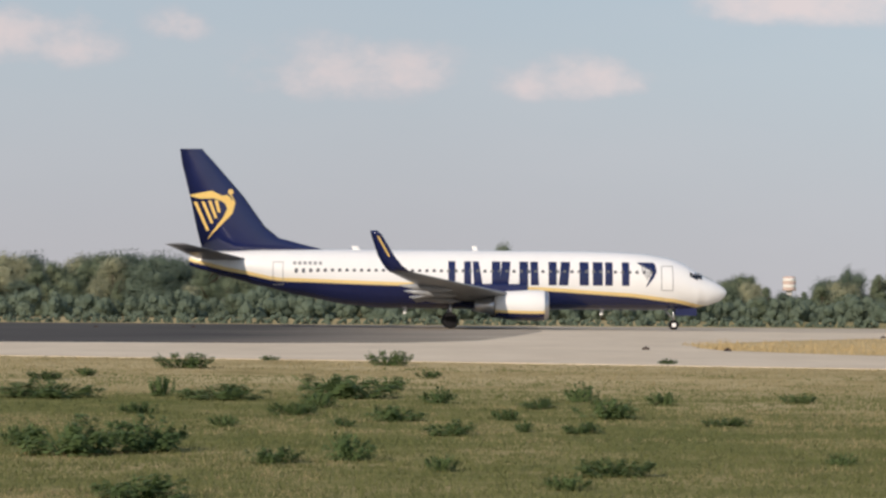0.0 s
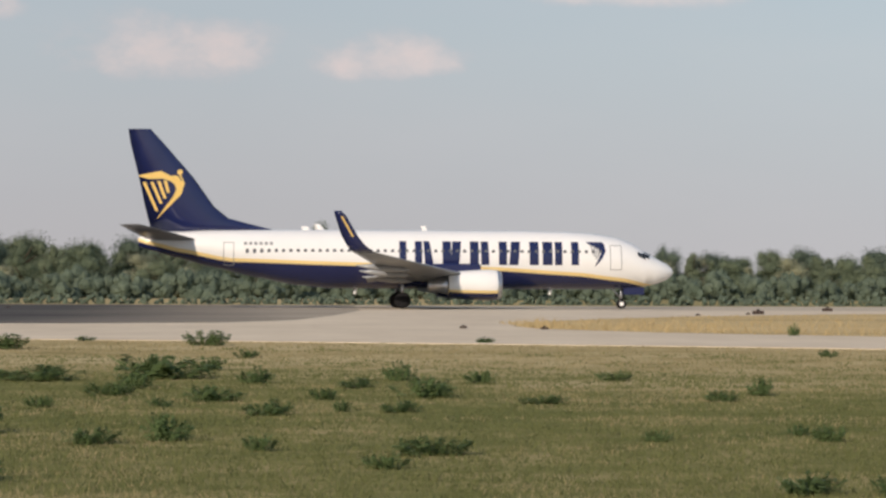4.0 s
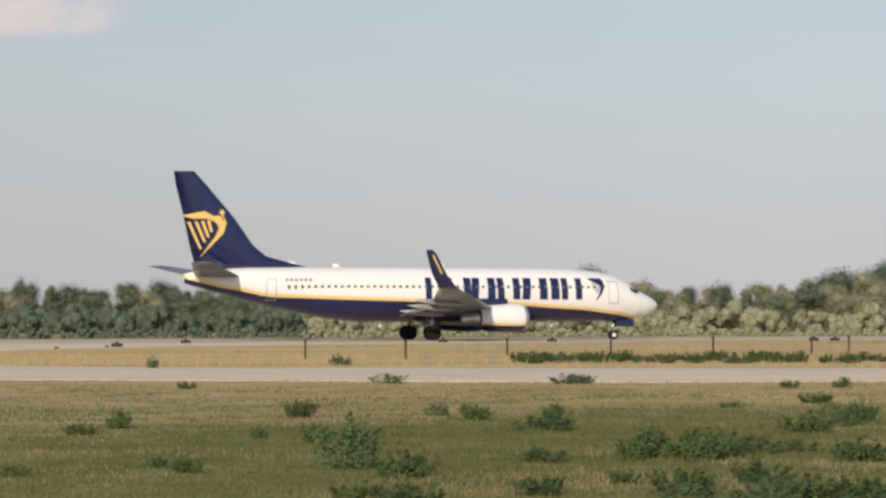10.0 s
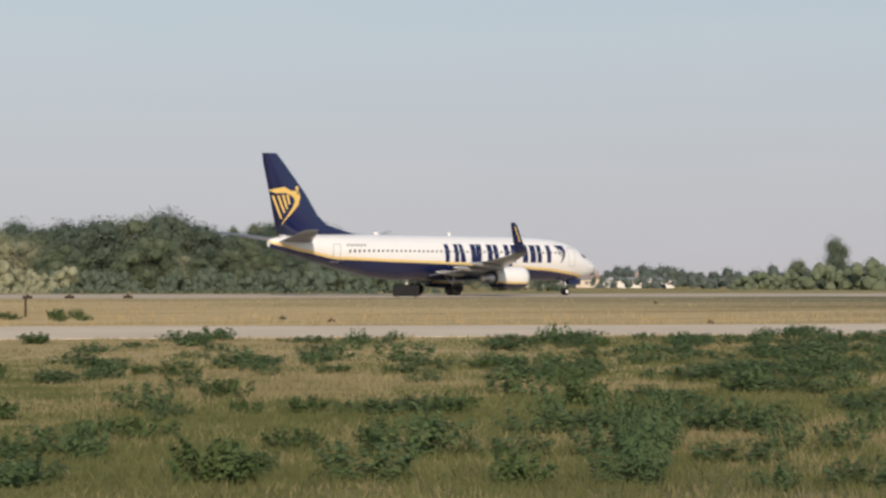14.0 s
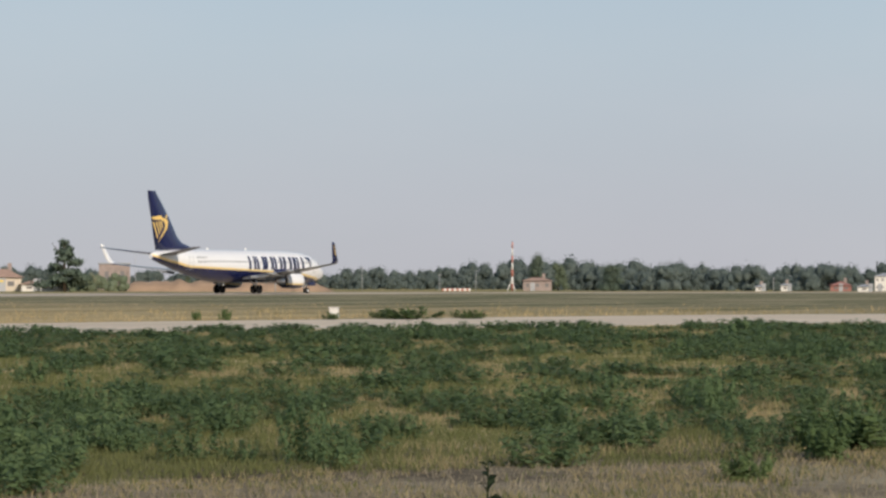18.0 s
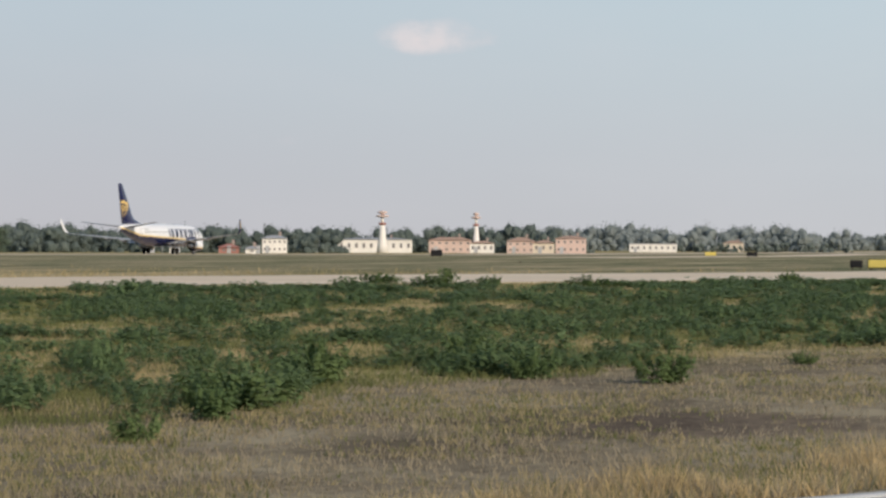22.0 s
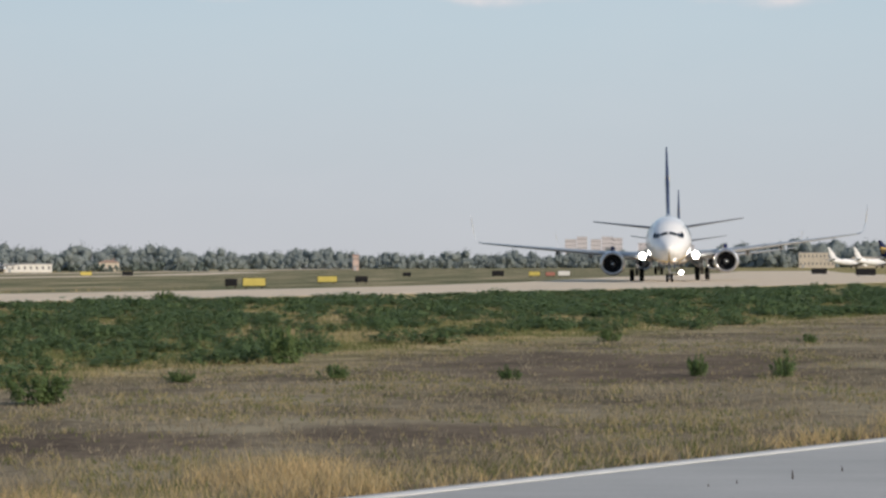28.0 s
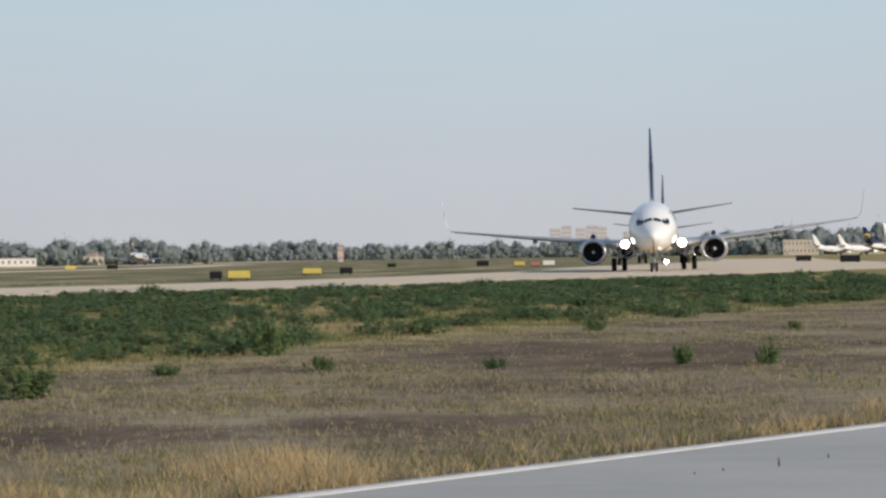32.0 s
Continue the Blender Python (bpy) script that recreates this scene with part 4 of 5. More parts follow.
def banks():
    rng = random.Random(77)
    low = [(-13, -0.14), (38, -0.14)]
    leaf_bank("underwood", "low dark green underwood along the wood edge", LEAFDARK, rng, [(-13, 16, 322, 2.2, [(-13, 0.42), (37, 0.42)], 1.0, 900), (29.5, 37, 322, 2.2, [(29, 0.36), (37, 0.40)], 1.0, 900), (-13, 16, -215, 0.9, low, 1.0, 60), (29.5, 38, -215, 0.9, low, 1.0, 60)])
    leaf_bank("pale_underwood", "low pale yellow-green underwood along the wood edge", LEAFPALE, rng, [(16, 29.8, 322, 2.2, [(-13, 0.42), (37, 0.44)], 1.0, 900), (16, 29.5, -215, 0.9, low, 1.0, 60)])
    leaf_bank("far_wood", "dark woods, haze-tinted blue-green, along the far side of the airfield", LEAFMIDHAZE, rng, [
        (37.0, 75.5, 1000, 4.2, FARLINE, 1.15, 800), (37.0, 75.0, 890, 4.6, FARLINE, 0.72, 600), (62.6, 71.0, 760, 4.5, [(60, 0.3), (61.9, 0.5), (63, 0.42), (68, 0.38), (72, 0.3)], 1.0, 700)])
    leaf_bank("distant_wood", "distant woods beyond the airfield, painted haze-pale", LEAFFARHAZE, rng, [
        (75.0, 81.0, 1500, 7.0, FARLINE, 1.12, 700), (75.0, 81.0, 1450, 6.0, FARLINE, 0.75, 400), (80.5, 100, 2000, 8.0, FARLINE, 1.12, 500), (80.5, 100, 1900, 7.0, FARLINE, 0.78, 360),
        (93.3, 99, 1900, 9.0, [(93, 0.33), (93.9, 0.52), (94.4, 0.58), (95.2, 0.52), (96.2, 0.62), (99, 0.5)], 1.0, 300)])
    leaf_bank("tall_bushes", "green tall bushes beside the yellow house", LEAF, rng, [(51.75, 52.75, 446, 1.6, [(51, 0.30), (52.2, 0.34), (53, 0.22)], 0.95, 260), (44.6, 48.7, 424, 2.6, [(44, 0.28), (45.4, 0.42), (46.3, 0.62), (47.3, 0.58), (48.2, 0.5), (48.8, 0.3)], 0.95, 260)])
    leaf_bank("village_bushes", "haze-tinted green bushes before the village houses", LEAFMIDHAZE, rng, [(37.4, 46.5, 470, 5.0, [(37, 0.24), (40, 0.19), (46, 0.17)], 0.9, 220), (72.5, 76.5, 885, 6.0, [(72, 0.10), (77, 0.10)], 0.9, 120), (78.2, 82.0, 1280, 8.0, [(78, 0.14), (82, 0.14)], 0.9, 140)])


def cedar():
    """The layered dark cedar beside the yellow house."""
    rng = random.Random(31)
    root = tagged(new("cedar_tree"), "tall dark cedar with flat layered branches", "tree")
    part("trunk", trunk_mesh(rng, 8.2, 0.3, 4), root)
    blobs = []
    for i in range(34):
        z = 0.9 + 7.3 * i / 33
        r = (5.3 - 0.55 * z) * rng.uniform(0.5, 1.0)
        t = rng.uniform(0, 6.28)
        blobs.append((r * 0.75 * math.cos(t), r * 0.75 * math.sin(t), z, 0.5 + r * 0.33))
    v, f = leaf_cloud(blobs, 2400, 0.26, rng, 0.34, 0.6)
    part("crown", mesh_of("crown", v, f, [LEAFDARK]), root)
    root.matrix_basis = pose(*polar(51.42, 430))


# ---- weeds and grass ----
def weed_mesh(seed, leaves, size=1.0):
    """A bush of upright leafy plumes that lean outwards."""
    rng = random.Random(seed)
    verts, faces = [], []
    plumes = []
    for k in range(22):
        t, q = rng.uniform(0, 6.28), math.sqrt((k + 0.5) / 22) * 0.40
        plumes.append((q * math.cos(t), q * math.sin(t), (1.0 - (q / 0.5) ** 2 * 0.55) * rng.uniform(0.65, 1.1), rng.uniform(0.08, 0.14)))
    for k in range(leaves):
        px, py, top, wide = plumes[k % 22]
        u = rng.random() ** 0.8
        r = wide * (1.05 - u * 0.85) * math.sqrt(rng.random()) * 1.25
        t = rng.uniform(0, 6.28)
        p = Vector((px * (0.75 + 0.5 * u) + r * math.cos(t), py * (0.75 + 0.5 * u) + r * math.sin(t), top * u + 0.02))
        face = Vector((p.x * 1.2 + math.cos(t) * 0.5, p.y * 1.2 + math.sin(t) * 0.5, rng.uniform(0.1, 1.1))).normalized()
        e = face.to_track_quat("Z", "Y").to_matrix() @ Matrix.Rotation(rng.uniform(-0.9, 0.9), 3, "Z")
        s = rng.uniform(0.030, 0.055) * size
        i = len(verts)
        for a, b in ((-0.55, -0.7), (0.55, -0.7), (0.0, 1.5)):
            w = p + e @ Vector((a * s, b * s, 0.0))
            verts.append((w.x, w.y, max(0.0, w.z)))
        faces.append((i, i + 1, i + 2))
    return verts, faces


def stem_mesh(seed):
    rng = random.Random(seed)
    verts, faces = [], []
    for _ in range(9):
        t, q = rng.uniform(0, 6.28), rng.uniform(0.05, 0.3)
        top = Vector((q * 1.4 * math.cos(t), q * 1.4 * math.sin(t), rng.uniform(0.6, 1.0)))
        foot = Vector((0.3 * q * math.cos(t), 0.3 * q * math.sin(t), 0.0))
        i = len(verts)
        for p, r in ((foot, 0.018), (top, 0.006)):
            for k in range(3):
                verts.append((p.x + r * math.cos(k * 2.1), p.y + r * math.sin(k * 2.1), p.z))
        faces += [(i, i + 1, i + 4, i + 3), (i + 1, i + 2, i + 5, i + 4), (i + 2, i, i + 3, i + 5)]
    return verts, faces


def weeds(rows, kinds, rng):
    """Single weed bushes: place, width and height."""
    for x, y, w, h in rows:
        w = max(w, 0.2)
        k = rng.choice(kinds)
        copy_thing(k, pose(x, y, 0, 0, 0, rng.uniform(0, 360)) @ Matrix.Diagonal((w * rng.uniform(1.9, 2.7), w * rng.uniform(1.9, 2.7), max(h, 0.14) * rng.uniform(2.8, 3.8) * (1.3 if y <= 10 else 1.0 if y < 72 else 0.6), 1)))


def near_edge(x):
    for (a, u), (b, w) in zip(NEAR_EDGE, NEAR_EDGE[1:]):
        if x <= b:
            return u + (w - u) * (x - a) / (b - a)
    return -80.0


def far_edge(x):
    pts = [(11.6, 95)] + FAR_EDGE[12:0:-1]
    for (a, u), (b, w) in zip(pts, pts[1:]):
        if x <= b:
            return u + (w - u) * (x - a) / (b - a)
    return 0.0


def beside_road(x, y):
    return (x * 0.573 + y * 0.819) - 10.75


def meadow_plants():
    rng = random.Random(8)
    kinds = []
    for i in range(4):
        root = tagged(new("weed_bush"), "low bushy green weed in the meadow grass", "weed", "weeds in the meadow")
        v, f = weed_mesh(40 + i, 1200)
        part("foliage", mesh_of("foliage", v, f, [WEED]), root)
        v, f = stem_mesh(60 + i)
        part("stalk", mesh_of("stalk", v, f, [WEED]), root)
        root.matrix_basis = pose(-18 - 1.5 * i, 58 + i, 0) @ Matrix.Diagonal((0.6, 0.6, 0.3, 1))
        kinds.append(root)
    weeds([
              (-7.1, 52.3, 0.69, 0.21), (-6.7, 55.4, 0.48, 0.18), (-5.2, 62.5, 1.22, 0.35), (-3.6, 72.3, 0.55, 0.25), (-0.3, 66.3, 0.86, 0.40), (7.2, 70.0, 0.55, 0.18),
              (-5.7, 42.2, 1.38, 0.28), (-3.9, 43.0, 0.47, 0.33), (-2.8, 41.7, 1.18, 0.27), (-1.0, 42.8, 1.39, 0.46), (-1.2, 38.7, 0.50, 0.25), (-0.2, 47.3, 0.62, 0.26),
              (0.6, 40.6, 0.40, 0.26), (0.6, 55.0, 0.48, 0.21), (-0.1, 34.4, 0.67, 0.22), (-0.7, 32.7, 0.25, 0.14), (-1.5, 36.0, 0.55, 0.20), (-3.6, 36.2, 0.43, 0.17),
              (-2.2, 32.5, 0.32, 0.18), (0.6, 30.5, 0.49, 0.21), (2.1, 38.8, 0.59, 0.19), (1.4, 34.7, 0.34, 0.18),
    ], kinds, rng)
    weeds([
              (1.5, 31.5, 0.24, 0.17), (2.9, 41.7, 0.41, 0.29), (2.8, 35.4, 0.69, 0.35), (4.1, 40.5, 0.44, 0.25), (2.2, 31.2, 0.44, 0.17), (4.2, 33.4, 0.51, 0.13),
              (-2.6, 26.8, 0.82, 0.35), (-3.3, 26.2, 0.86, 0.34), (-4.0, 27.7, 0.36, 0.24), (-1.2, 25.0, 0.43, 0.16), (-0.5, 25.5, 0.44, 0.25), (0.4, 23.9, 0.26, 0.18),
              (1.4, 21.5, 0.28, 0.16), (1.9, 23.2, 0.56, 0.20), (-2.0, 20.2, 0.57, 0.18),
    ], kinds, rng)
    weeds([
              (6.4, 41.7, 0.50, 0.18), (6.7, 34.2, 0.45, 0.17), (7.6, 36.0, 0.36, 0.30), (11.0, 39.0, 0.57, 0.33), (8.5, 32.0, 0.25, 0.18), (8.9, 30.8, 0.42, 0.24),
              (9.6, 31.1, 0.53, 0.20), (6.0, 25.2, 0.25, 0.16), (5.9, 26.2, 0.23, 0.15), (4.3, 25.2, 0.22, 0.14), (6.5, 21.1, 0.43, 0.19), (7.8, 23.9, 0.54, 0.22),
              (6.5, 19.6, 0.45, 0.27), (4.3, 18.8, 0.50, 0.15), (4.9, 18.6, 0.29, 0.19),
    ], kinds, rng)
    weeds([
              (13.4, 56.5, 0.44, 0.19), (13.2, 37.2, 0.60, 0.24), (14.2, 36.2, 0.38, 0.27), (10.0, 25.9, 0.54, 0.19), (10.9, 25.6, 0.36, 0.30), (11.5, 26.3, 0.56, 0.34),
              (12.1, 26.1, 0.69, 0.31), (9.4, 22.2, 0.24, 0.15), (9.2, 20.5, 0.49, 0.29), (8.1, 20.9, 0.39, 0.17),
    ], kinds, rng)
    weeds([
              (21.7, 42.4, 0.57, 0.25), (27.0, 51.5, 0.45, 0.30), (29.3, 52.7, 0.89, 0.34), (31.7, 49.8, 0.77, 0.26), (25.7, 51.5, 0.37, 0.20), (18.4, 34.5, 0.41, 0.32),
              (21.3, 35.1, 0.44, 0.18), (21.3, 33.9, 0.61, 0.19), (24.2, 33.9, 0.45, 0.16), (24.6, 33.0, 0.25, 0.20), (27.5, 34.2, 0.57, 0.21), (28.3, 34.6, 0.48, 0.21),
              (38.7, 43.9, 0.48, 0.25), (15.8, 31.2, 0.61, 0.30), (13.2, 24.8, 0.55, 0.27), (11.7, 25.6, 0.43, 0.31), (10.5, 21.6, 0.47, 0.26), (10.4, 19.5, 0.53, 0.24),
              (12.7, 21.7, 0.38, 0.22), (9.9, 19.5, 0.52, 0.21), (16.2, 24.4, 0.38, 0.20), (16.7, 24.0, 0.57, 0.25),
    ], kinds, rng)
    weeds([
              (18.1, 27.7, 0.57, 0.23), (15.5, 20.2, 0.33, 0.19), (18.0, 23.0, 0.57, 0.28), (20.4, 23.6, 0.74, 0.41), (24.0, 28.1, 0.56, 0.32), (13.7, 18.4, 0.55, 0.25),
              (10.4, 16.1, 0.58, 0.33), (12.2, 14.8, 0.50, 0.25), (13.0, 18.9, 0.45, 0.20), (12.9, 21.1, 0.48, 0.21),
    ], kinds, rng)
    weeds([
              (39.7, 4.8, 0.65, 0.42), (34.0, 3.4, 0.33, 0.15), (28.0, 6.0, 0.62, 0.34), (28.4, 7.6, 0.48, 0.32), (104.9, 17.3, 0.83, 0.55), (88.7, 27.1, 1.21, 0.70),
              (95.4, 31.8, 1.53, 0.44), (92.2, 26.2, 1.04, 0.42), (91.8, 22.4, 1.84, 0.51), (18.3, 8.0, 0.39, 0.19), (20.7, 8.4, 0.44, 0.29), (22.2, 8.7, 0.77, 0.36),
              (26.3, 9.4, 0.73, 0.36), (30.2, 8.9, 0.75, 0.41),
    ], kinds, rng)
    weeds([
              (50.7, -0.3, 0.40, 0.20), (49.3, -4.0, 0.30, 0.13), (34.7, -2.5, 0.32, 0.24), (35.0, -1.4, 0.35, 0.21), (33.9, 1.1, 0.26, 0.10), (108.2, 17.9, 0.81, 0.48),
              (106.2, 19.2, 0.61, 0.33), (33.2, 5.3, 0.33, 0.10),
    ], kinds, rng)
    # thin tall weeds on the verge beyond the taxiway
    for k in range(62):
        az = 20.6 + 6.2 * rng.random() if k < 48 else rng.uniform(26, 30.5)
        x, y, _ = polar(az, rng.uniform(90, 98))
        w = rng.uniform(0.5, 1.2)
        copy_thing(rng.choice(kinds), pose(x, y, 0, 0, 0, rng.uniform(0, 360)) @ Matrix.Diagonal((w / 0.6, w * rng.uniform(1.2, 2.0), rng.uniform(0.6, 1.5), 1)))
    for az, far, w, h in ((59.0, 104, 3.0, 0.55), (60.2, 106, 1.8, 0.4), (58.4, 107, 1.6, 0.4), (57.2, 103, 0.9, 0.35), (54.9, 101, 0.7, 0.5), (54.3, 101, 0.6, 0.45), (12.6, 83, 0.5, 0.4), (16.7, 86, 0.9, 0.4)):
        x, y, _ = polar(az, far)
        copy_thing(rng.choice(kinds), pose(x, y, 0, 0, 0, rng.uniform(0, 360)) @ Matrix.Diagonal((w / 0.6, w / 0.6, h / 0.3, 1)))


WEED_EDGE = [(6, 17.5), (14, 12.3), (19, 9.8), (22.7, 8.7), (29, 7.6), (41, 5.8), (52, 1.0), (62, -3.0), (95, -16.0)]


def inside(x, y):
    """How far a place lies within the weeds, past the ragged edge of the bare strip beside the apron road."""
    return y - level(WEED_EDGE, x) - 1.5 * noise.noise((x * 0.28, y * 0.28, 0)) - 0.8 * noise.noise((x * 0.9, y * 0.9, 6))


WEEDY = [(15, 0.0), (20, 0.14), (27, 0.26), (37, 0.36), (46, 0.54), (60, 0.57), (70, 0.56), (84, 0.55)]


def growth(x, y, az, far):
    """How thick the green weeds stand at a place of the meadow, 0 to 1."""
    edge = near_edge(x) - y
    if edge < (0.6 if az < 68 else 2.5 + far * 0.03) or inside(x, y) < 0.0 or az < 15:
        return 0.0
    want = level(WEEDY, az)
    if az < 37:
        want *= min(1.0, max(0.0, (52 - far) / 16)) if az < 30 else 1.0
    if edge < 5:
        want += 0.06
    v = want - 0.42 + 0.40 * noise.noise((x * 0.11, y * 0.15, 4.0)) + 0.95 * noise.noise((x * 0.58, y * 0.50, 9.0))
    return min(1.0, max(0.0, v * 3.2 + 0.22)) if want > 0.05 else 0.0


def weed_mass():
    """The thick green growth between the apron road and the taxiway."""
    rng = random.Random(17)
    shapes = []
    for leaves, size in ((900, 0.9), (360, 1.35), (170, 1.9)):
        shapes.append([np.array(weed_mesh(70 + i, leaves, size)[0]) for i in range(6)])
    bushes, made = [], 0
    for _ in range(30000):
        az, far = rng.uniform(14, 99), math.sqrt(rng.uniform(15.5 ** 2, 165 ** 2))
        x, y, _ = polar(az, far)
        thick = growth(x, y, az, far)
        if rng.random() > thick * min(1.0, 0.26 + 20.0 / far) * (1.0 if az > 42 else 0.55):
            continue
        rim = near_edge(x) - y < 2.0 + far * 0.05
        w = rng.uniform(0.40, 0.95) * (0.85 + far / 90.0)
        h = rng.uniform(0.12, 0.27) * (0.75 + 0.4 * thick) * (1.35 if far < 30 else 1.0)
        if rim:
            h = rng.uniform(0.14, 0.34) if az < 68 else rng.uniform(0.10, 0.24)
        elif rng.random() < 0.12:
            h *= 1.6
        turn = made * 1.7
        m = np.array(((math.cos(turn) * w, math.sin(turn) * w, 0), (-math.sin(turn) * w, math.cos(turn) * w, 0), (0, 0, h)))
        bushes.append(shapes[0 if far < 33 else 1 if far < 70 else 2][made % 6] @ m + np.array((x, y, 0)))
        made += 1
    tagged(new("weed_growth", triangles("weed_growth", np.concatenate(bushes), WEEDMASS)), "thick green weed growth beside the taxiway", "weeds", "", "stuff")


def tuft(verts, faces, rng, x, y, far, high, blades=5):
    """One clump of blades that fan out from its root."""
    for _ in range(blades):
        t = rng.uniform(0, 6.28)
        w = (0.0016 + far * 0.00013) * rng.uniform(0.7, 1.4)
        h = high * rng.uniform(0.5, 1.25)
        lean = rng.uniform(0.1, 1.0) * h
        px, py = x + rng.uniform(-0.05, 0.05) * (1 + far / 25), y + rng.uniform(-0.05, 0.05) * (1 + far / 25)
        c, q, d = math.cos(t), math.sin(t), rng.uniform(0, 6.28)
        i = len(verts)
        verts += [(px - c * w * 1.3, py - q * w * 1.3, 0.0), (px + c * w * 1.3, py + q * w * 1.3, 0.0), (px + lean * math.cos(d), py + lean * math.sin(d), h)]
        faces.append((i, i + 1, i + 2))


def grass():
    rng = random.Random(23)
    dry, green, brown, gold = ([], []), ([], []), ([], []), ([], [])
    for _ in range(190000):
        az, far = rng.uniform(-12, 100), math.exp(rng.uniform(math.log(13.5), math.log(110)))
        if far > 45 and az < 40 and rng.random() < 0.35:
            continue
        x, y, _ = polar(az, far)
        edge, road = near_edge(x) - y, beside_road(x, y)
        if edge < 0.1 or road < 0.10:
            continue
        patch = noise.noise((x * 0.12, y * 0.20, 2.0)) + 0.6 * noise.noise((x * 0.5, y * 0.6, 5.0))
        if az > 50 and inside(x, y) < 0.0:
            fringe = road < 1.0 + 1.2 * patch
            clump = 0.5 + noise.noise((x * 0.7, y * 0.7, 8.0))
            if fringe:
                tuft(*(green if rng.random() < 0.45 - 0.6 * clump else gold if rng.random() < 0.25 + 0.6 * clump else brown), rng, x, y, far, rng.uniform(0.05, 0.10) + 0.14 * max(0.0, clump - 0.2), 8)
                continue
            burnt = noise.noise((x * 0.16, y * 0.55, 14.0)) + 0.5 * noise.noise((x * 0.6, y * 1.3, 15.0))
            soil = worn(x, y) + 0.3 * noise.noise((x * 0.9, y * 0.9, 21.0))
            if rng.random() < (0.9 if soil > 0.15 else 0.72 if burnt > 0.14 else 0.25):
                continue
            tuft(*(brown if rng.random() < 0.35 + 0.4 * clump + burnt else dry if rng.random() < 0.6 else green), rng, x, y, far, rng.uniform(0.015, 0.05) * (1.4 if far < 32 else 1.0) + 0.03 * max(0.0, clump - 0.3), 6)
            continue
        thick = growth(x, y, az, far)
        straw = 0.24 + (0.45 if az > 66 else 0.12 if az > 42 else 0.08 if az > 17 else 0.0) + patch * 1.3 + max(0.0, 1.3 - edge / 17.0) * (1.0 if az < 38 else 0.35) - (0.22 if az < 30 and edge > 22 else 0.0) - 0.5 * thick
        tall = 0.75 if az < 15 else 1.0 if az < 30 else 1.5
        if rng.random() < straw:
            tuft(*dry, rng, x, y, far, rng.uniform(0.025, 0.075) * tall)
        else:
            tuft(*green, rng, x, y, far, rng.uniform(0.03, 0.08) * tall)
    for _ in range(15000):
        x = 11.6 + 248 * rng.random() ** 1.6
        lo = far_edge(x) + 0.5
        y = lo + (169 - lo) * rng.random() ** 1.5
        if x < 13.6 + (y - 112) * 0.45 or (x < 75 and y > 138 + (x - 26) * 0.8):
            continue
        far = math.hypot(x, y)
        if x > 110 and rng.random() < (x - 110) / 60:
            continue
        tuft(*(gold if rng.random() * 130 > x - 30 else dry), rng, x, y, far, rng.uniform(0.06, 0.24) * (1.2 if y - lo < 25 else 0.7), 3)
    for name, label, (v, f), mat in (("dry_grass", "dry straw-coloured meadow grass", dry, STRAW), ("golden_grass", "tall golden dry grass on the verge", gold, GOLD), ("green_grass", "short green meadow grass", green, GREENGRASS), ("brown_grass", "withered brown grass beside the apron road", brown, WITHERED)):
        tagged(new(name, mesh_of(name, v, f, [mat])), label, "grass", "", "stuff")


woods()
banks()
cedar()
meadow_plants()
weed_mass()
grass()


# ---- far buildings ----
def house(name, az, far, wide, deep, high, ridge, wall, roof, label, category="house", panes=4, floors=1, turn=0.0, flat=False):
    """A house that faces the airfield: walls, roof, windows and a door."""
    root = tagged(new(name), label, category, "", "")
    part("wall", bm_mesh("wall", box_bm((wide, deep, high), (0, 0, high / 2)), wall), root)
    if flat:
        part("roof", bm_mesh("roof", box_bm((wide + 0.5, deep + 0.5, 0.35), (0, 0, high + 0.175), 0.04), roof), root)
    else:
        o = 0.5
        x, y = wide / 2 + o, deep / 2 + o
        r = max(0.2, wide / 2 - deep / 2 * 0.8) if ridge > 0 else wide / 2 + o
        v = [(-x, -y, high), (x, -y, high), (x, y, high), (-x, y, high), (-r, 0, high + abs(ridge)), (r, 0, high + abs(ridge))]
        f = [(0, 1, 5, 4), (2, 3, 4, 5), (1, 2, 5), (3, 0, 4), (3, 2, 1, 0)]
        part("roof", mesh_of("roof", v, f, [roof]), root)
        part("chimney", bm_mesh("chimney", box_bm((0.7, 0.7, abs(ridge) + 1.0), (wide * 0.22, deep * 0.12, high + (abs(ridge) + 1.0) / 2)), BRICKWALL), root)
    storey = high / floors
    gap = wide / max(1, panes)
    pane = bm_mesh("window", box_bm((min(1.1, gap * 0.34), 0.12, storey * 0.34), (0, 0, 0), 0.02), PANEHAZE)
    for f in range(floors):
        for i in range(panes):
            part("window", pane, root, "", pose(-wide / 2 + gap * (i + 0.5), -deep / 2 - 0.03, storey * (f + 0.55)))
    part("door", bm_mesh("door", box_bm((1.1, 0.1, 2.1), (gap * 0.5 - wide / 2 + gap * 0.5, -deep / 2 - 0.04, 1.06)), GREYWALL), root)
    root.matrix_basis = pose(*polar(az, far), 0, 0, -az + turn)
    return root


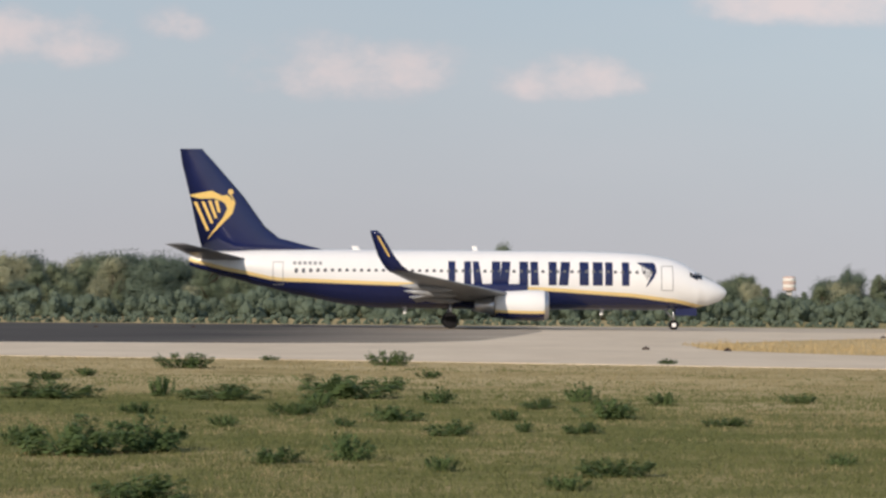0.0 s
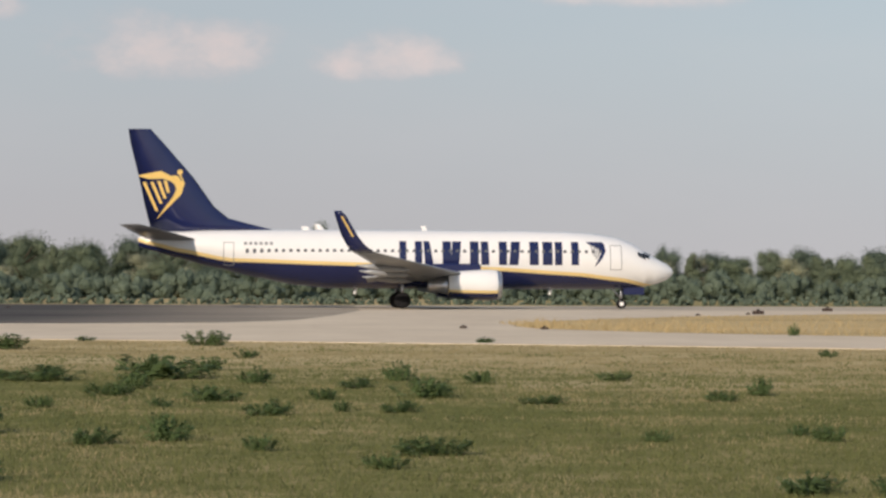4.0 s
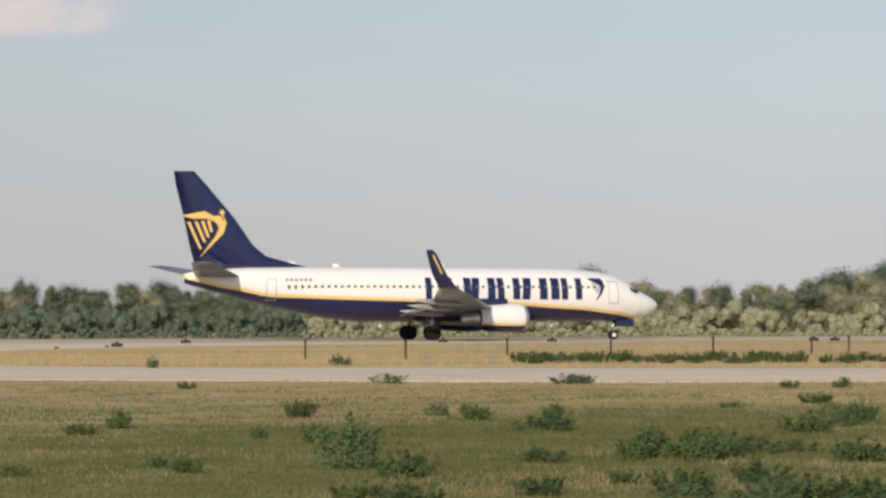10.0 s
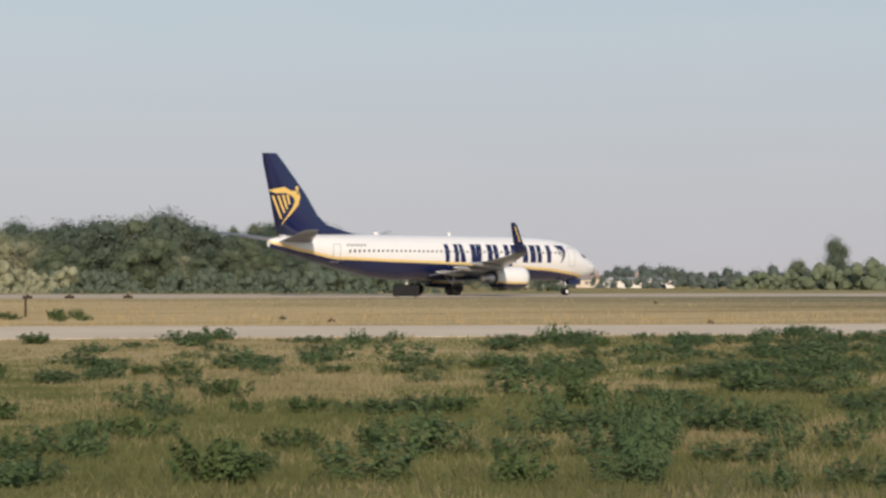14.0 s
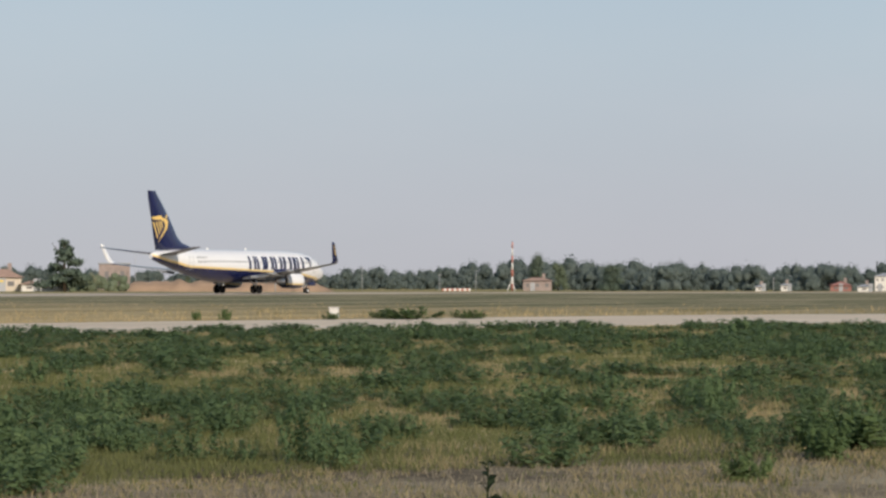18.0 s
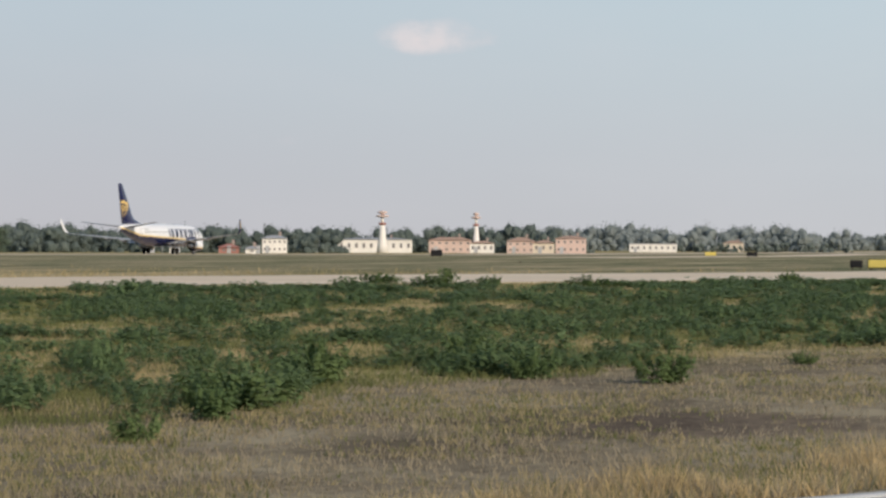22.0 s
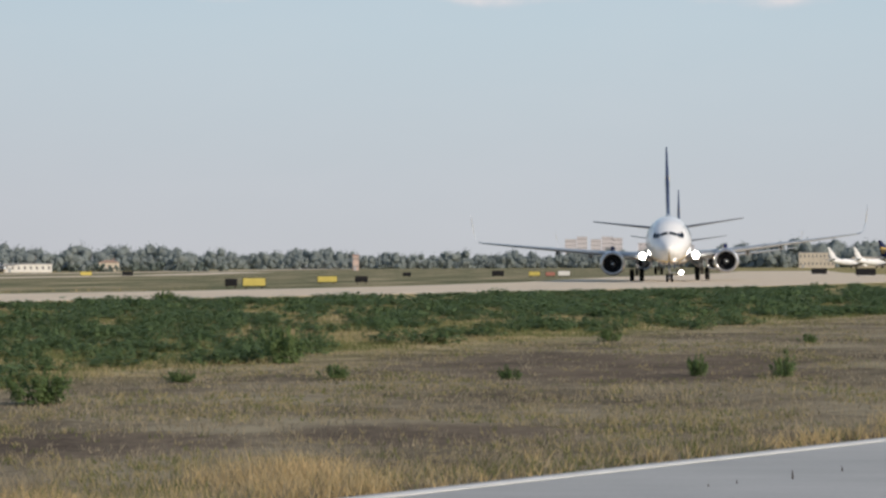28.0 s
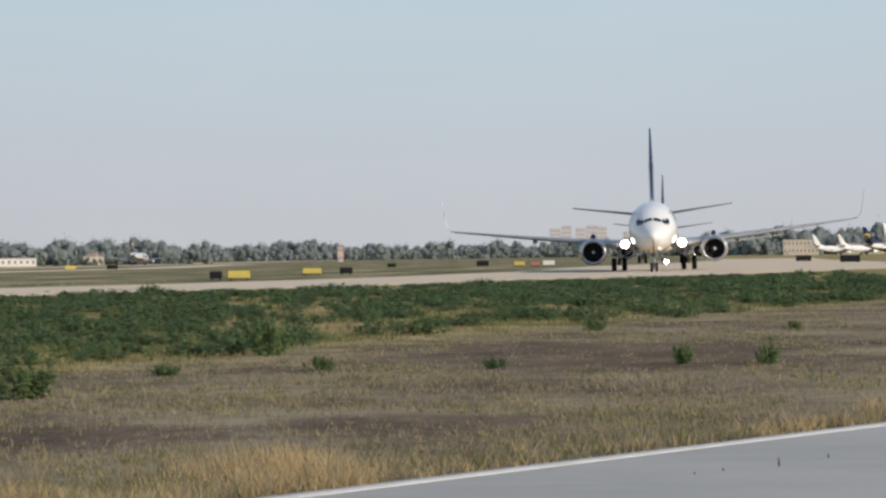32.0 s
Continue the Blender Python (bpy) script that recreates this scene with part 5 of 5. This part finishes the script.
def marker_tower(az, far, high, label, lattice=False):
    """A white tapering light tower with a red lantern gallery."""
    root = tagged(new("light_tower"), label, "tower", "airfield light towers")
    if lattice:
        part("shaft", ring_upright("shaft", [(0, 2.3), (high * 0.12, 1.65), (high * 0.3, 1.1), (high * 0.55, 0.75), (high * 0.68, 0.6)], WHITEWALL), root, "white flared shaft")
    else:
        part("shaft", ring_upright("shaft", [(0, 1.9), (high * 0.2, 1.5), (high * 0.45, 1.05), (high * 0.66, 0.8)], WHITEWALL), root, "white tapered shaft")
    k = 0.8 if lattice else 1.0
    part("gallery", ring_upright("gallery", [(high * 0.66, 0.6), (high * 0.68, 1.25 * k), (high * 0.71, 1.25 * k), (high * 0.72, 0.5)], REDROOF), root, "faded red gallery ring")
    part("lantern", ring_upright("lantern", [(high * 0.72, 0.5 * k), (high * 0.84, 0.5 * k)], WHITEWALL), root)
    part("upper_gallery", ring_upright("upper_gallery", [(high * 0.84, 0.6 * k), (high * 0.86, 2.0 * k), (high * 0.89, 2.0 * k), (high * 0.90, 0.6 * k)], PINKWALL), root, "faded red gallery ring")
    part("cap", ring_upright("cap", [(high * 0.90, 0.45 * k), (high * 0.93, 0.5 * k), (high * 0.94, 1.45 * k * k), (high * 0.975, 1.5 * k * k), (high, 0.2)], PINKWALL), root)
    root.matrix_basis = pose(*polar(az, far))


def ring_upright(name, profile, mat, seg=16):
    v, f = grow([[(r * math.cos(t), r * math.sin(t), z) for t in [2 * math.pi * k / seg for k in range(seg)]] for z, r in profile])
    return mesh_of(name, v, f, [mat], None, True)


def striped_mast(az, far, high):
    root = tagged(new("radio_mast"), "slender red and white striped radio mast", "mast")
    n = 7
    for k in range(n):
        r = 0.34 - 0.02 * k
        part("mast_section", ring_upright("mast_section", [(high * k / n, r), (high * (k + 1) / n, r - 0.015)], SIGNRED if k % 2 == 0 else WHITEWALL, 8), root)
    bm = bmesh.new()
    for t in range(3):
        cyl_bm(0.16, 0.1, 3.2, (1.3 * math.cos(t * 2.1), 1.3 * math.sin(t * 2.1), 0), Matrix.Rotation(t * 2.1, 4, "Z") @ Matrix.Rotation(-0.38, 4, "Y"), 6, bm)
    part("tripod", bm_mesh("tripod", bm, WHITEWALL), root)
    root.matrix_basis = pose(*polar(az, far))


def water_tower(az, far, high):
    """A tank with red and white bands on a slim shaft, behind the wood."""
    root = tagged(new("water_tower"), "faded red and white banded water tower", "tower")
    part("shaft", ring_upright("shaft", [(0, 0.55), (high * 0.7, 0.45)], WHITEWALL, 12), root)
    for k in range(4):
        low, top = high * (0.70 + 0.075 * k), high * (0.70 + 0.075 * (k + 1))
        part("tank_band", ring_upright("tank_band", [(low, 1.0), (top, 1.0)], WHITEWALL if k % 2 else PINKWALL, 16), root)
    part("railing", ring_upright("railing", [(high, 0.95), (high * 1.03, 0.95), (high * 1.05, 0.3)], PINKWALL, 16), root)
    root.matrix_basis = pose(*polar(az, far))


def thin_pole(az, far, high, label="thin grey lamp pole", arm=True):
    root = tagged(new("lamp_pole"), label, "pole", "thin poles")
    part("pole", ring_upright("pole", [(0, 0.11), (high, 0.06)], GREYWALL, 8), root)
    if arm:
        part("lamp_head", bm_mesh("lamp_head", box_bm((0.9, 0.25, 0.14), (0.35, 0, high), 0.03), GREYWALL), root)
    root.matrix_basis = pose(*polar(az, far))


def earth_heap():
    rng = random.Random(4)
    n, m = 60, 12
    verts, faces = [], []
    for i in range(n + 1):
        az = 52.6 + 4.7 * i / n
        top = 2.1 * min(1.0, i / 4.0, (n - i) / 6.0) * (0.85 + 0.3 * noise.noise((i * 0.33, 0, 1)))
        for j in range(m + 1):
            u = j / m
            x, y, low = polar(az, 452 + 16 * u)
            z = top * math.sin(math.pi * u) ** 0.6 + 0.12 * noise.noise((i * 1.3, j * 1.1, 3)) * (0 < j < m)
            verts.append((x, y, low + max(0.0, z)))
    for i in range(n):
        for j in range(m):
            k = i * (m + 1) + j
            faces.append((k, k + 1, k + m + 2, k + m + 1))
    tagged(new("earth_heap", mesh_of("earth_heap", verts, faces, [EARTH], None, True)), "long low heap of bare reddish earth", "earth heap")


def far_buildings():
    house("yellow_shed", 49.55, 426, 7.9, 4, 1.5, 0.3, YELLOWWALL, YELLOWWALL, "low bright yellow flat-roofed shed before a tiled house", "shed", 0, flat=True)
    house("tiled_house", 50.05, 440, 6.8, 6, 2.3, 1.4, CREAMWALL, TILEROOF, "low house with an orange hipped roof", panes=2)
    house("white_shed", 51.0, 436, 7.6, 5, 1.2, 0.7, WHITEWALL, TILEROOF, "low white shed with a tiled roof", "shed", 3)
    house("brick_house", 52.5, 700, 8.2, 8, 6.8, 0.9, BRICKWALL, GREYROOF, "old brick house with a flat parapet", panes=2, floors=1, flat=True)
    thin_pole(52.95, 690, 9.4, "thin reddish chimney pole", False)
    for az, far, w, h, r, wall, roof, n in ((39.7, 520, 9, 1.5, 0.6, WHITEWALL, TILEROOF, 4), (40.7, 560, 9, 1.8, 0.7, CREAMWALL, GREYROOF, 4), (41.15, 590, 6, 2.1, 0.7, CREAMWALL, TILEROOF, 3), (41.9, 540, 10, 1.6, 0.6, WHITEWALL, GREYROOF, 5), (42.6, 560, 7, 1.6, 0.5, WHITEWALL, GREYROOF, 3)):
        house("village_house", az, far, w, 6, h, r, wall, roof, "small pale village house with a low roof", panes=n)
    house("brown_house", 61.75, 660, 7.2, 6, 2.6, 0.8, BRICKWALL, TILEROOF, "small brown house beside the radio mast", panes=3)
    striped_mast(61.2, 700, 13.2)
    for az, far, h in ((60.4, 690, 5.2), (59.6, 690, 4.2), (56.0, 448, 2.7), (56.62, 448, 3.1), (57.9, 680, 6.0), (66.9, 700, 3.6)):
        thin_pole(az, far, h)
    water_tower(8.5, 392, 6.2)
    for k in range(5):
        barrier(59.75 + 0.11 * k, 600)
    house("red_shed", 68.35, 720, 5.6, 6, 1.6, 1.1, REDROOF, REDROOF, "small shed with a dark red roof", "shed", 2)
    house("white_hut", 68.85, 700, 3.4, 4, 1.3, 0.7, WHITEWALL, GREYROOF, "small white hut with a pitched roof", "hut", 1)
    house("white_hut", 66.6, 720, 2.2, 3, 1.2, 0.6, WHITEWALL, GREYROOF, "small white hut with a pitched roof", "hut", 1)
    house("white_hut", 67.15, 730, 2.4, 3, 1.6, 0.6, WHITEWALL, GREYROOF, "small white hut with a pitched roof", "hut", 1)
    house("grey_house", 69.35, 742, 7, 6, 4.2, 0.9, WHITEWALL, GREYROOF, "pale house with a grey roof among trees", panes=5, floors=2)
    house("hangar", 71.55, 850, 24, 14, 4.3, 0.6, WHITEWALL, GREYROOF, "long white hangar with a grey roof", "hangar", 10)
    house("hangar", 70.55, 860, 9, 10, 4.0, 0.6, GREYWALL, GREYROOF, "low grey hangar with a flat roof", "hangar", 5)
    for az, w, h, r, wall, n, fl in ((73.2, 14, 4.2, 1.0, PINKWALL, 6, 2), (73.9, 8, 3.2, 0.9, WHITEWALL, 4, 1), (74.75, 9, 4.0, 1.2, PINKWALL, 4, 2), (75.25, 7, 3.4, 1.0, CREAMWALL, 3, 1), (75.85, 10, 4.9, 0.9, PINKWALL, 5, 2), (79.4, 10, 4.5, 1.2, CREAMWALL, 3, 1), (80.9, 13, 4.6, 1.4, PINKWALL, 4, 1)):
        house("tiled_villa", az, 858 if az < 77 else 1330 if az < 80 else 1700, w, 8, h, r, wall, TILEROOF, "pinkish house with a tiled roof beyond the airfield", panes=n, floors=fl)
    house("white_depot", 77.65, 1160, 21, 8, 3.6, 0.3, WHITEWALL, GREYROOF, "long white flat-roofed depot", "depot", 8, flat=True)
    marker_tower(71.71, 800, 13.0, "white tapered light tower with a red top")
    marker_tower(73.77, 860, 13.4, "white lattice light tower with a red top", True)
    for az, far, w, h in ((84.78, 1300, 3, 7.6),):
        house("far_block", az, far, w, 8, h, 0.5, PINKWALL, REDROOF, "small pale block on the far edge of town", "building", 3, 2, flat=True)
    for az, w, h in ((89.5, 9, 22), (89.75, 8, 24), (90.05, 8, 22), (90.3, 9, 24), (90.52, 8, 23), (91.2, 16, 19), (92.0, 14, 17)):
        house("tower_block", az, 2050, w, 14, h, 0.4, BLOCKWALL, BLOCKWALL, "tall pale tower block on the skyline", "building", 4, 7, flat=True)
    house("terminal", 94.85, 1650, 22, 18, 9.5, 0.5, CREAMWALL, GREYROOF, "long low cream terminal building", "terminal", 9, 2, flat=True)
    house("terminal", 96.6, 1750, 60, 18, 7.0, 0.5, CREAMWALL, GREYROOF, "long low cream terminal building", "terminal", 12, 2, flat=True)
    control_tower(96.95, 1120)


def control_tower(az, far):
    root = tagged(new("control_tower"), "dark airport control tower with a wide cab", "tower")
    part("shaft", ring_upright("shaft", [(0, 3.2), (10.6, 2.6)], GREYWALL, 12), root)
    part("cab", ring_upright("cab", [(10.6, 2.8), (11.4, 4.6), (13.9, 5.0)], PANEHAZE, 12), root, "dark glazed cab")
    part("roof", ring_upright("roof", [(13.9, 5.3), (14.5, 5.3), (15.2, 2.0)], GREYROOF, 12), root)
    root.matrix_basis = pose(*polar(az, far))


def barrier(az, far):
    root = tagged(new("barrier_block"), "low red and white barrier block", "barrier", "barrier blocks")
    for k in range(4):
        part("panel", bm_mesh("panel", box_bm((0.5, 0.4, 0.6), (k * 0.5 - 0.75, 0, 0.3), 0.03), WHITEWALL if k % 2 else SIGNRED), root)
    root.matrix_basis = pose(*polar(az, far), 0, 0, -az)


# ---- airfield signs and markers ----
def sign(az, far, wide, high, face, label, legs=2):
    root = tagged(new("airfield_sign"), label, "sign", "airfield signs")
    part("panel", bm_mesh("panel", box_bm((wide, 0.22, high), (0, 0, 0.18 + high / 2), 0.03), face), root)
    part("frame", bm_mesh("frame", box_bm((wide + 0.06, 0.16, high + 0.06), (0, 0.05, 0.18 + high / 2), 0.02), SIGNBLACK), root)
    for k in range(legs):
        part("leg", ring_upright("leg", [(0, 0.04), (0.2, 0.04)], RUSTY, 8), root, "", pose(-wide * 0.35 + wide * 0.7 * k / max(1, legs - 1), 0, 0))
    root.matrix_basis = pose(*polar(az, far), 0, 0, -az)
    return root


def post(az, far, high):
    root = tagged(new("marker_post"), "short rusty iron marker post in dry grass", "post", "marker posts")
    part("shaft", bm_mesh("shaft", box_bm((0.07, 0.07, high), (0, 0, high / 2), 0.01), RUSTY), root)
    part("cap", bm_mesh("cap", box_bm((0.12, 0.12, 0.06), (0, 0, high + 0.03), 0.01), RUSTY), root)
    root.matrix_basis = pose(*polar(az, far))


def edge_light(x, y, s=1.0):
    root = tagged(new("edge_light"), "low dark runway edge light housing", "light", "runway edge lights")
    part("housing", bm_mesh("housing", box_bm((0.62 * s, 0.4 * s, 0.22 * s), (0, 0, 0.11 * s), 0.04), RUSTY), root)
    part("lens", ring_upright("lens", [(0.22 * s, 0.1 * s), (0.3 * s, 0.08 * s), (0.33 * s, 0.02)], RUBBER, 8), root)
    root.matrix_basis = pose(x, y, 0, 0, 0, 0)


def marker_box():
    root = tagged(new("marker_box"), "small white concrete marker box in dry grass", "marker")
    part("body", bm_mesh("body", box_bm((0.36, 0.36, 0.42), (0, 0, 0.21), 0.03), WHITEWALL), root)
    part("lid", bm_mesh("lid", box_bm((0.40, 0.40, 0.05), (0, 0, 0.445), 0.015), WHITEWALL), root)
    root.matrix_basis = pose(90.3, 58.0, 0, 0, 0, 20)


def airfield_markers():
    sign(37.08, 208, 2.05, 0.85, SIGNBLACK, "dark runway board seen from behind")
    sign(82.55, 168, 1.45, 0.5, SIGNYELLOW, "yellow taxiway sign beside the taxiway")
    sign(82.05, 172, 0.75, 0.42, SIGNBLACK, "dark sign seen from behind")
    sign(84.15, 204, 1.5, 0.44, SIGNYELLOW, "yellow taxiway sign beside the taxiway")
    sign(84.9, 206, 0.95, 0.42, SIGNBLACK, "dark sign seen from behind")
    sign(72.9, 350, 1.5, 0.75, SIGNBLACK, "dark sign seen from behind")
    sign(85.9, 330, 1.0, 0.4, SIGNBLACK, "dark sign seen from behind")
    sign(87.9, 320, 1.4, 0.6, SIGNBLACK, "dark sign seen from behind")
    sign(88.7, 310, 1.3, 0.5, SIGNYELLOW, "small yellow taxiway sign")
    sign(89.05, 312, 1.1, 0.4, SIGNRED, "small red taxiway sign")
    sign(89.35, 310, 1.4, 0.55, WHITEWALL, "small white taxiway sign")
    sign(94.9, 420, 2.4, 0.8, SIGNBLACK, "dark sign seen from behind")
    sign(95.9, 300, 2.2, 0.7, SIGNBLACK, "dark sign seen from behind")
    sign(78.9, 520, 2.2, 0.7, SIGNYELLOW, "small yellow taxiway sign")
    sign(79.8, 480, 1.9, 0.7, SIGNBLACK, "dark sign seen from behind")
    for az, far in ((15.93, 102), (18.13, 101), (20.36, 110), (22.63, 113), (24.86, 117), (26.99, 114), (27.79, 127), (28.8, 100)):
        post(az, far, 0.7)
    for x, y in ((86.2, 168.9), (87.9, 168.9), (93.0, 168.9), (96.5, 168.9), (101.5, 168.9), (58, 168.9), (66, 168.9), (31, 148), (40, 168.9)):
        edge_light(x, y)
    for x, y in ((54.3, 79.4), (52.3, 73.5), (8.9, 94.3), (11.6, 92.2), (26, 140), (30, 146), (-20, 172), (-14, 177), (112, 122), (218, 59.5), (62.0, 64.8)):
        edge_light(x, y, 0.45)
    marker_box()


def tall_weed(x, y, high, leaves, mat, label, seed):
    """A single upright stalk with spread leaves."""
    rng = random.Random(seed)
    root = tagged(new("tall_weed"), label, "weed", "single tall weeds")
    part("stalk", ring_upright("stalk", [(0, 0.008), (high * 0.6, 0.006), (high, 0.003)], mat, 6), root)
    for k in range(leaves):
        z = high * (0.25 + 0.72 * k / max(1, leaves - 1))
        s = high * 0.22 * (1.15 - 0.5 * k / leaves)
        v = [(0, 0, 0), (s * 0.5, s * 0.32, s * 0.2), (s * 1.1, 0, s * 0.12), (s * 0.5, -s * 0.32, s * 0.2), (s * 0.5, 0, s * 0.12)]
        part("leaf", mesh_of("leaf", v, [(0, 4, 1), (1, 4, 2), (2, 4, 3), (3, 4, 0)], [mat]), root, "", pose(0, 0, z, rng.uniform(-40, 40), rng.uniform(-45, 15), k * 137 + rng.uniform(-20, 20)))
    root.matrix_basis = pose(x, y, 0, rng.uniform(-4, 4), rng.uniform(-4, 4), rng.uniform(0, 360))


tall_weed(14.05, 7.9, 0.40, 14, DARKWEED, "upright dark leafy weed before the meadow", 1)
for k, (x, y, h) in enumerate(((17.9, -1.35, 0.09), (17.3, -0.75, 0.045), (17.55, -0.95, 0.05), (18.6, -1.75, 0.06))):
    tall_weed(x, y, h, 3, RUSTY, "thin dry stalk in a joint of the apron", 5 + k)
far_buildings()
earth_heap()
airfield_markers()

plane_one = airliner()
plane_two = copy_thing(plane_one, pose(200, -5.8, 0.02, 0, 0, 178.34))
plane_three = copy_thing(plane_one, pose(340, -11, 0.02, 0, 0, 178.14))
LAMP, lamp_nodes, lamp_bsdf = material("landing_light_glow")
lamp_bsdf.inputs["Emission Color"].default_value, lamp_bsdf.inputs["Emission Strength"].default_value = (1.0, 0.93, 0.80, 1.0), 40.0


def lights(plane):
    for name, x, y, z, r in (("landing_light", -13.4, 2.25, 2.2, 0.31), ("landing_light", -13.4, -2.25, 2.2, 0.31), ("taxi_light", -3.7, 0.95, 0.75, 0.15)):
        part(name, ring_skin(name, [(0.0, r), (0.05, r * 0.9), (0.1, r * 0.4)], [LAMP], 16), plane, "lit white lamp", pose(x, y, z))
    part("lamp_strut", bm_mesh("lamp_strut", box_bm((0.06, 1.0, 0.06), (-3.75, 0.5, 0.75)), METAL), plane)


lights(plane_two)
for az, dist, turn, white in ((95.1, 1610, -62, True), (95.65, 1590, -62, True), (96.2, 1130, -64, False), (96.62, 1000, -64, True)):
    x, y, z = polar(az, dist)
    parked = copy_thing(plane_one, pose(x, y, z, 0, 0, turn) @ Matrix.Translation((38, 0, 0)))
    parked["label"] = "white airliner parked by the terminal" if white else "white and navy airliner parked by the terminal"
    for piece in parked.children_recursive if white else ():
        for slot in piece.material_slots:
            if slot.material in (NAVY, YELLOW, STRIPEPAINT):
                slot.link = "OBJECT"
                slot.material = WHITE


def motions():
    roll = [(0.0, 23.1), (0.5, 23.9), (1.0, 24.8), (1.5, 25.85), (2.0, 26.95), (2.5, 28.15), (4.5, 34.2), (5.0, 36.1), (5.5, 38.1), (6.0, 40.7), (6.5, 43.6), (7.0, 47.3), (7.5, 51.5), (8.0, 56.4), (8.5,
            61.7), (9.0, 67.9), (9.5, 74.8), (10.0, 82.4), (10.5, 90.6), (11.0, 99.6), (11.5, 109.3), (12.0, 119.5), (12.5, 130.3), (13.0, 141.7),
            (13.5, 153.9), (15.5, 208.8), (16.0, 224.4), (16.5, 240.6), (17.0, 257.5), (17.5, 275.0), (18.0, 293.2), (18.5, 312.2), (19.0, 332.0),
            (19.5, 352.4), (20.0, 373.5), (20.5, 394.4), (21.0, 416.8), (21.5, 440.4), (22.0, 464.9), (22.5, 490.3), (23.0, 516.6), (24.0, 571.2),
            (25.0, 629.2), (26.0, 690.3), (27.5, 789.7), (29.0, 896.6), (30.0, 973.3), (31.0, 1055.0), (32.0, 1141.2)]
    drift = [(34.0, 184.4), (48.0, 185.5), (68.0, 187.2), (95.0, 189.2), (125.0, 190.3)]
    walk(plane_one, [(t, pose(x, level(drift, x), 0.02 + dip(x - 15.0), 0, 0.14 if 315 < x < 670 else 0.04 if x >= 670 else 0.0)) for t, x in roll])
    away = ((0.0, 310.6), (16.0, 253.3), (26.0, 217.5), (32.0, 196.0))
    a, b = radians(91.66), radians(91.86)
    walk(plane_two, [(t, pose(d * math.sin(a), d * math.cos(a), 0.02, 1.2, 0, 178.34)) for t, d in away])
    walk(plane_three, [(t, pose((d + 142) * math.sin(b), (d + 142) * math.cos(b), 0.02, 0, 0, 178.14)) for t, d in away])


motions()
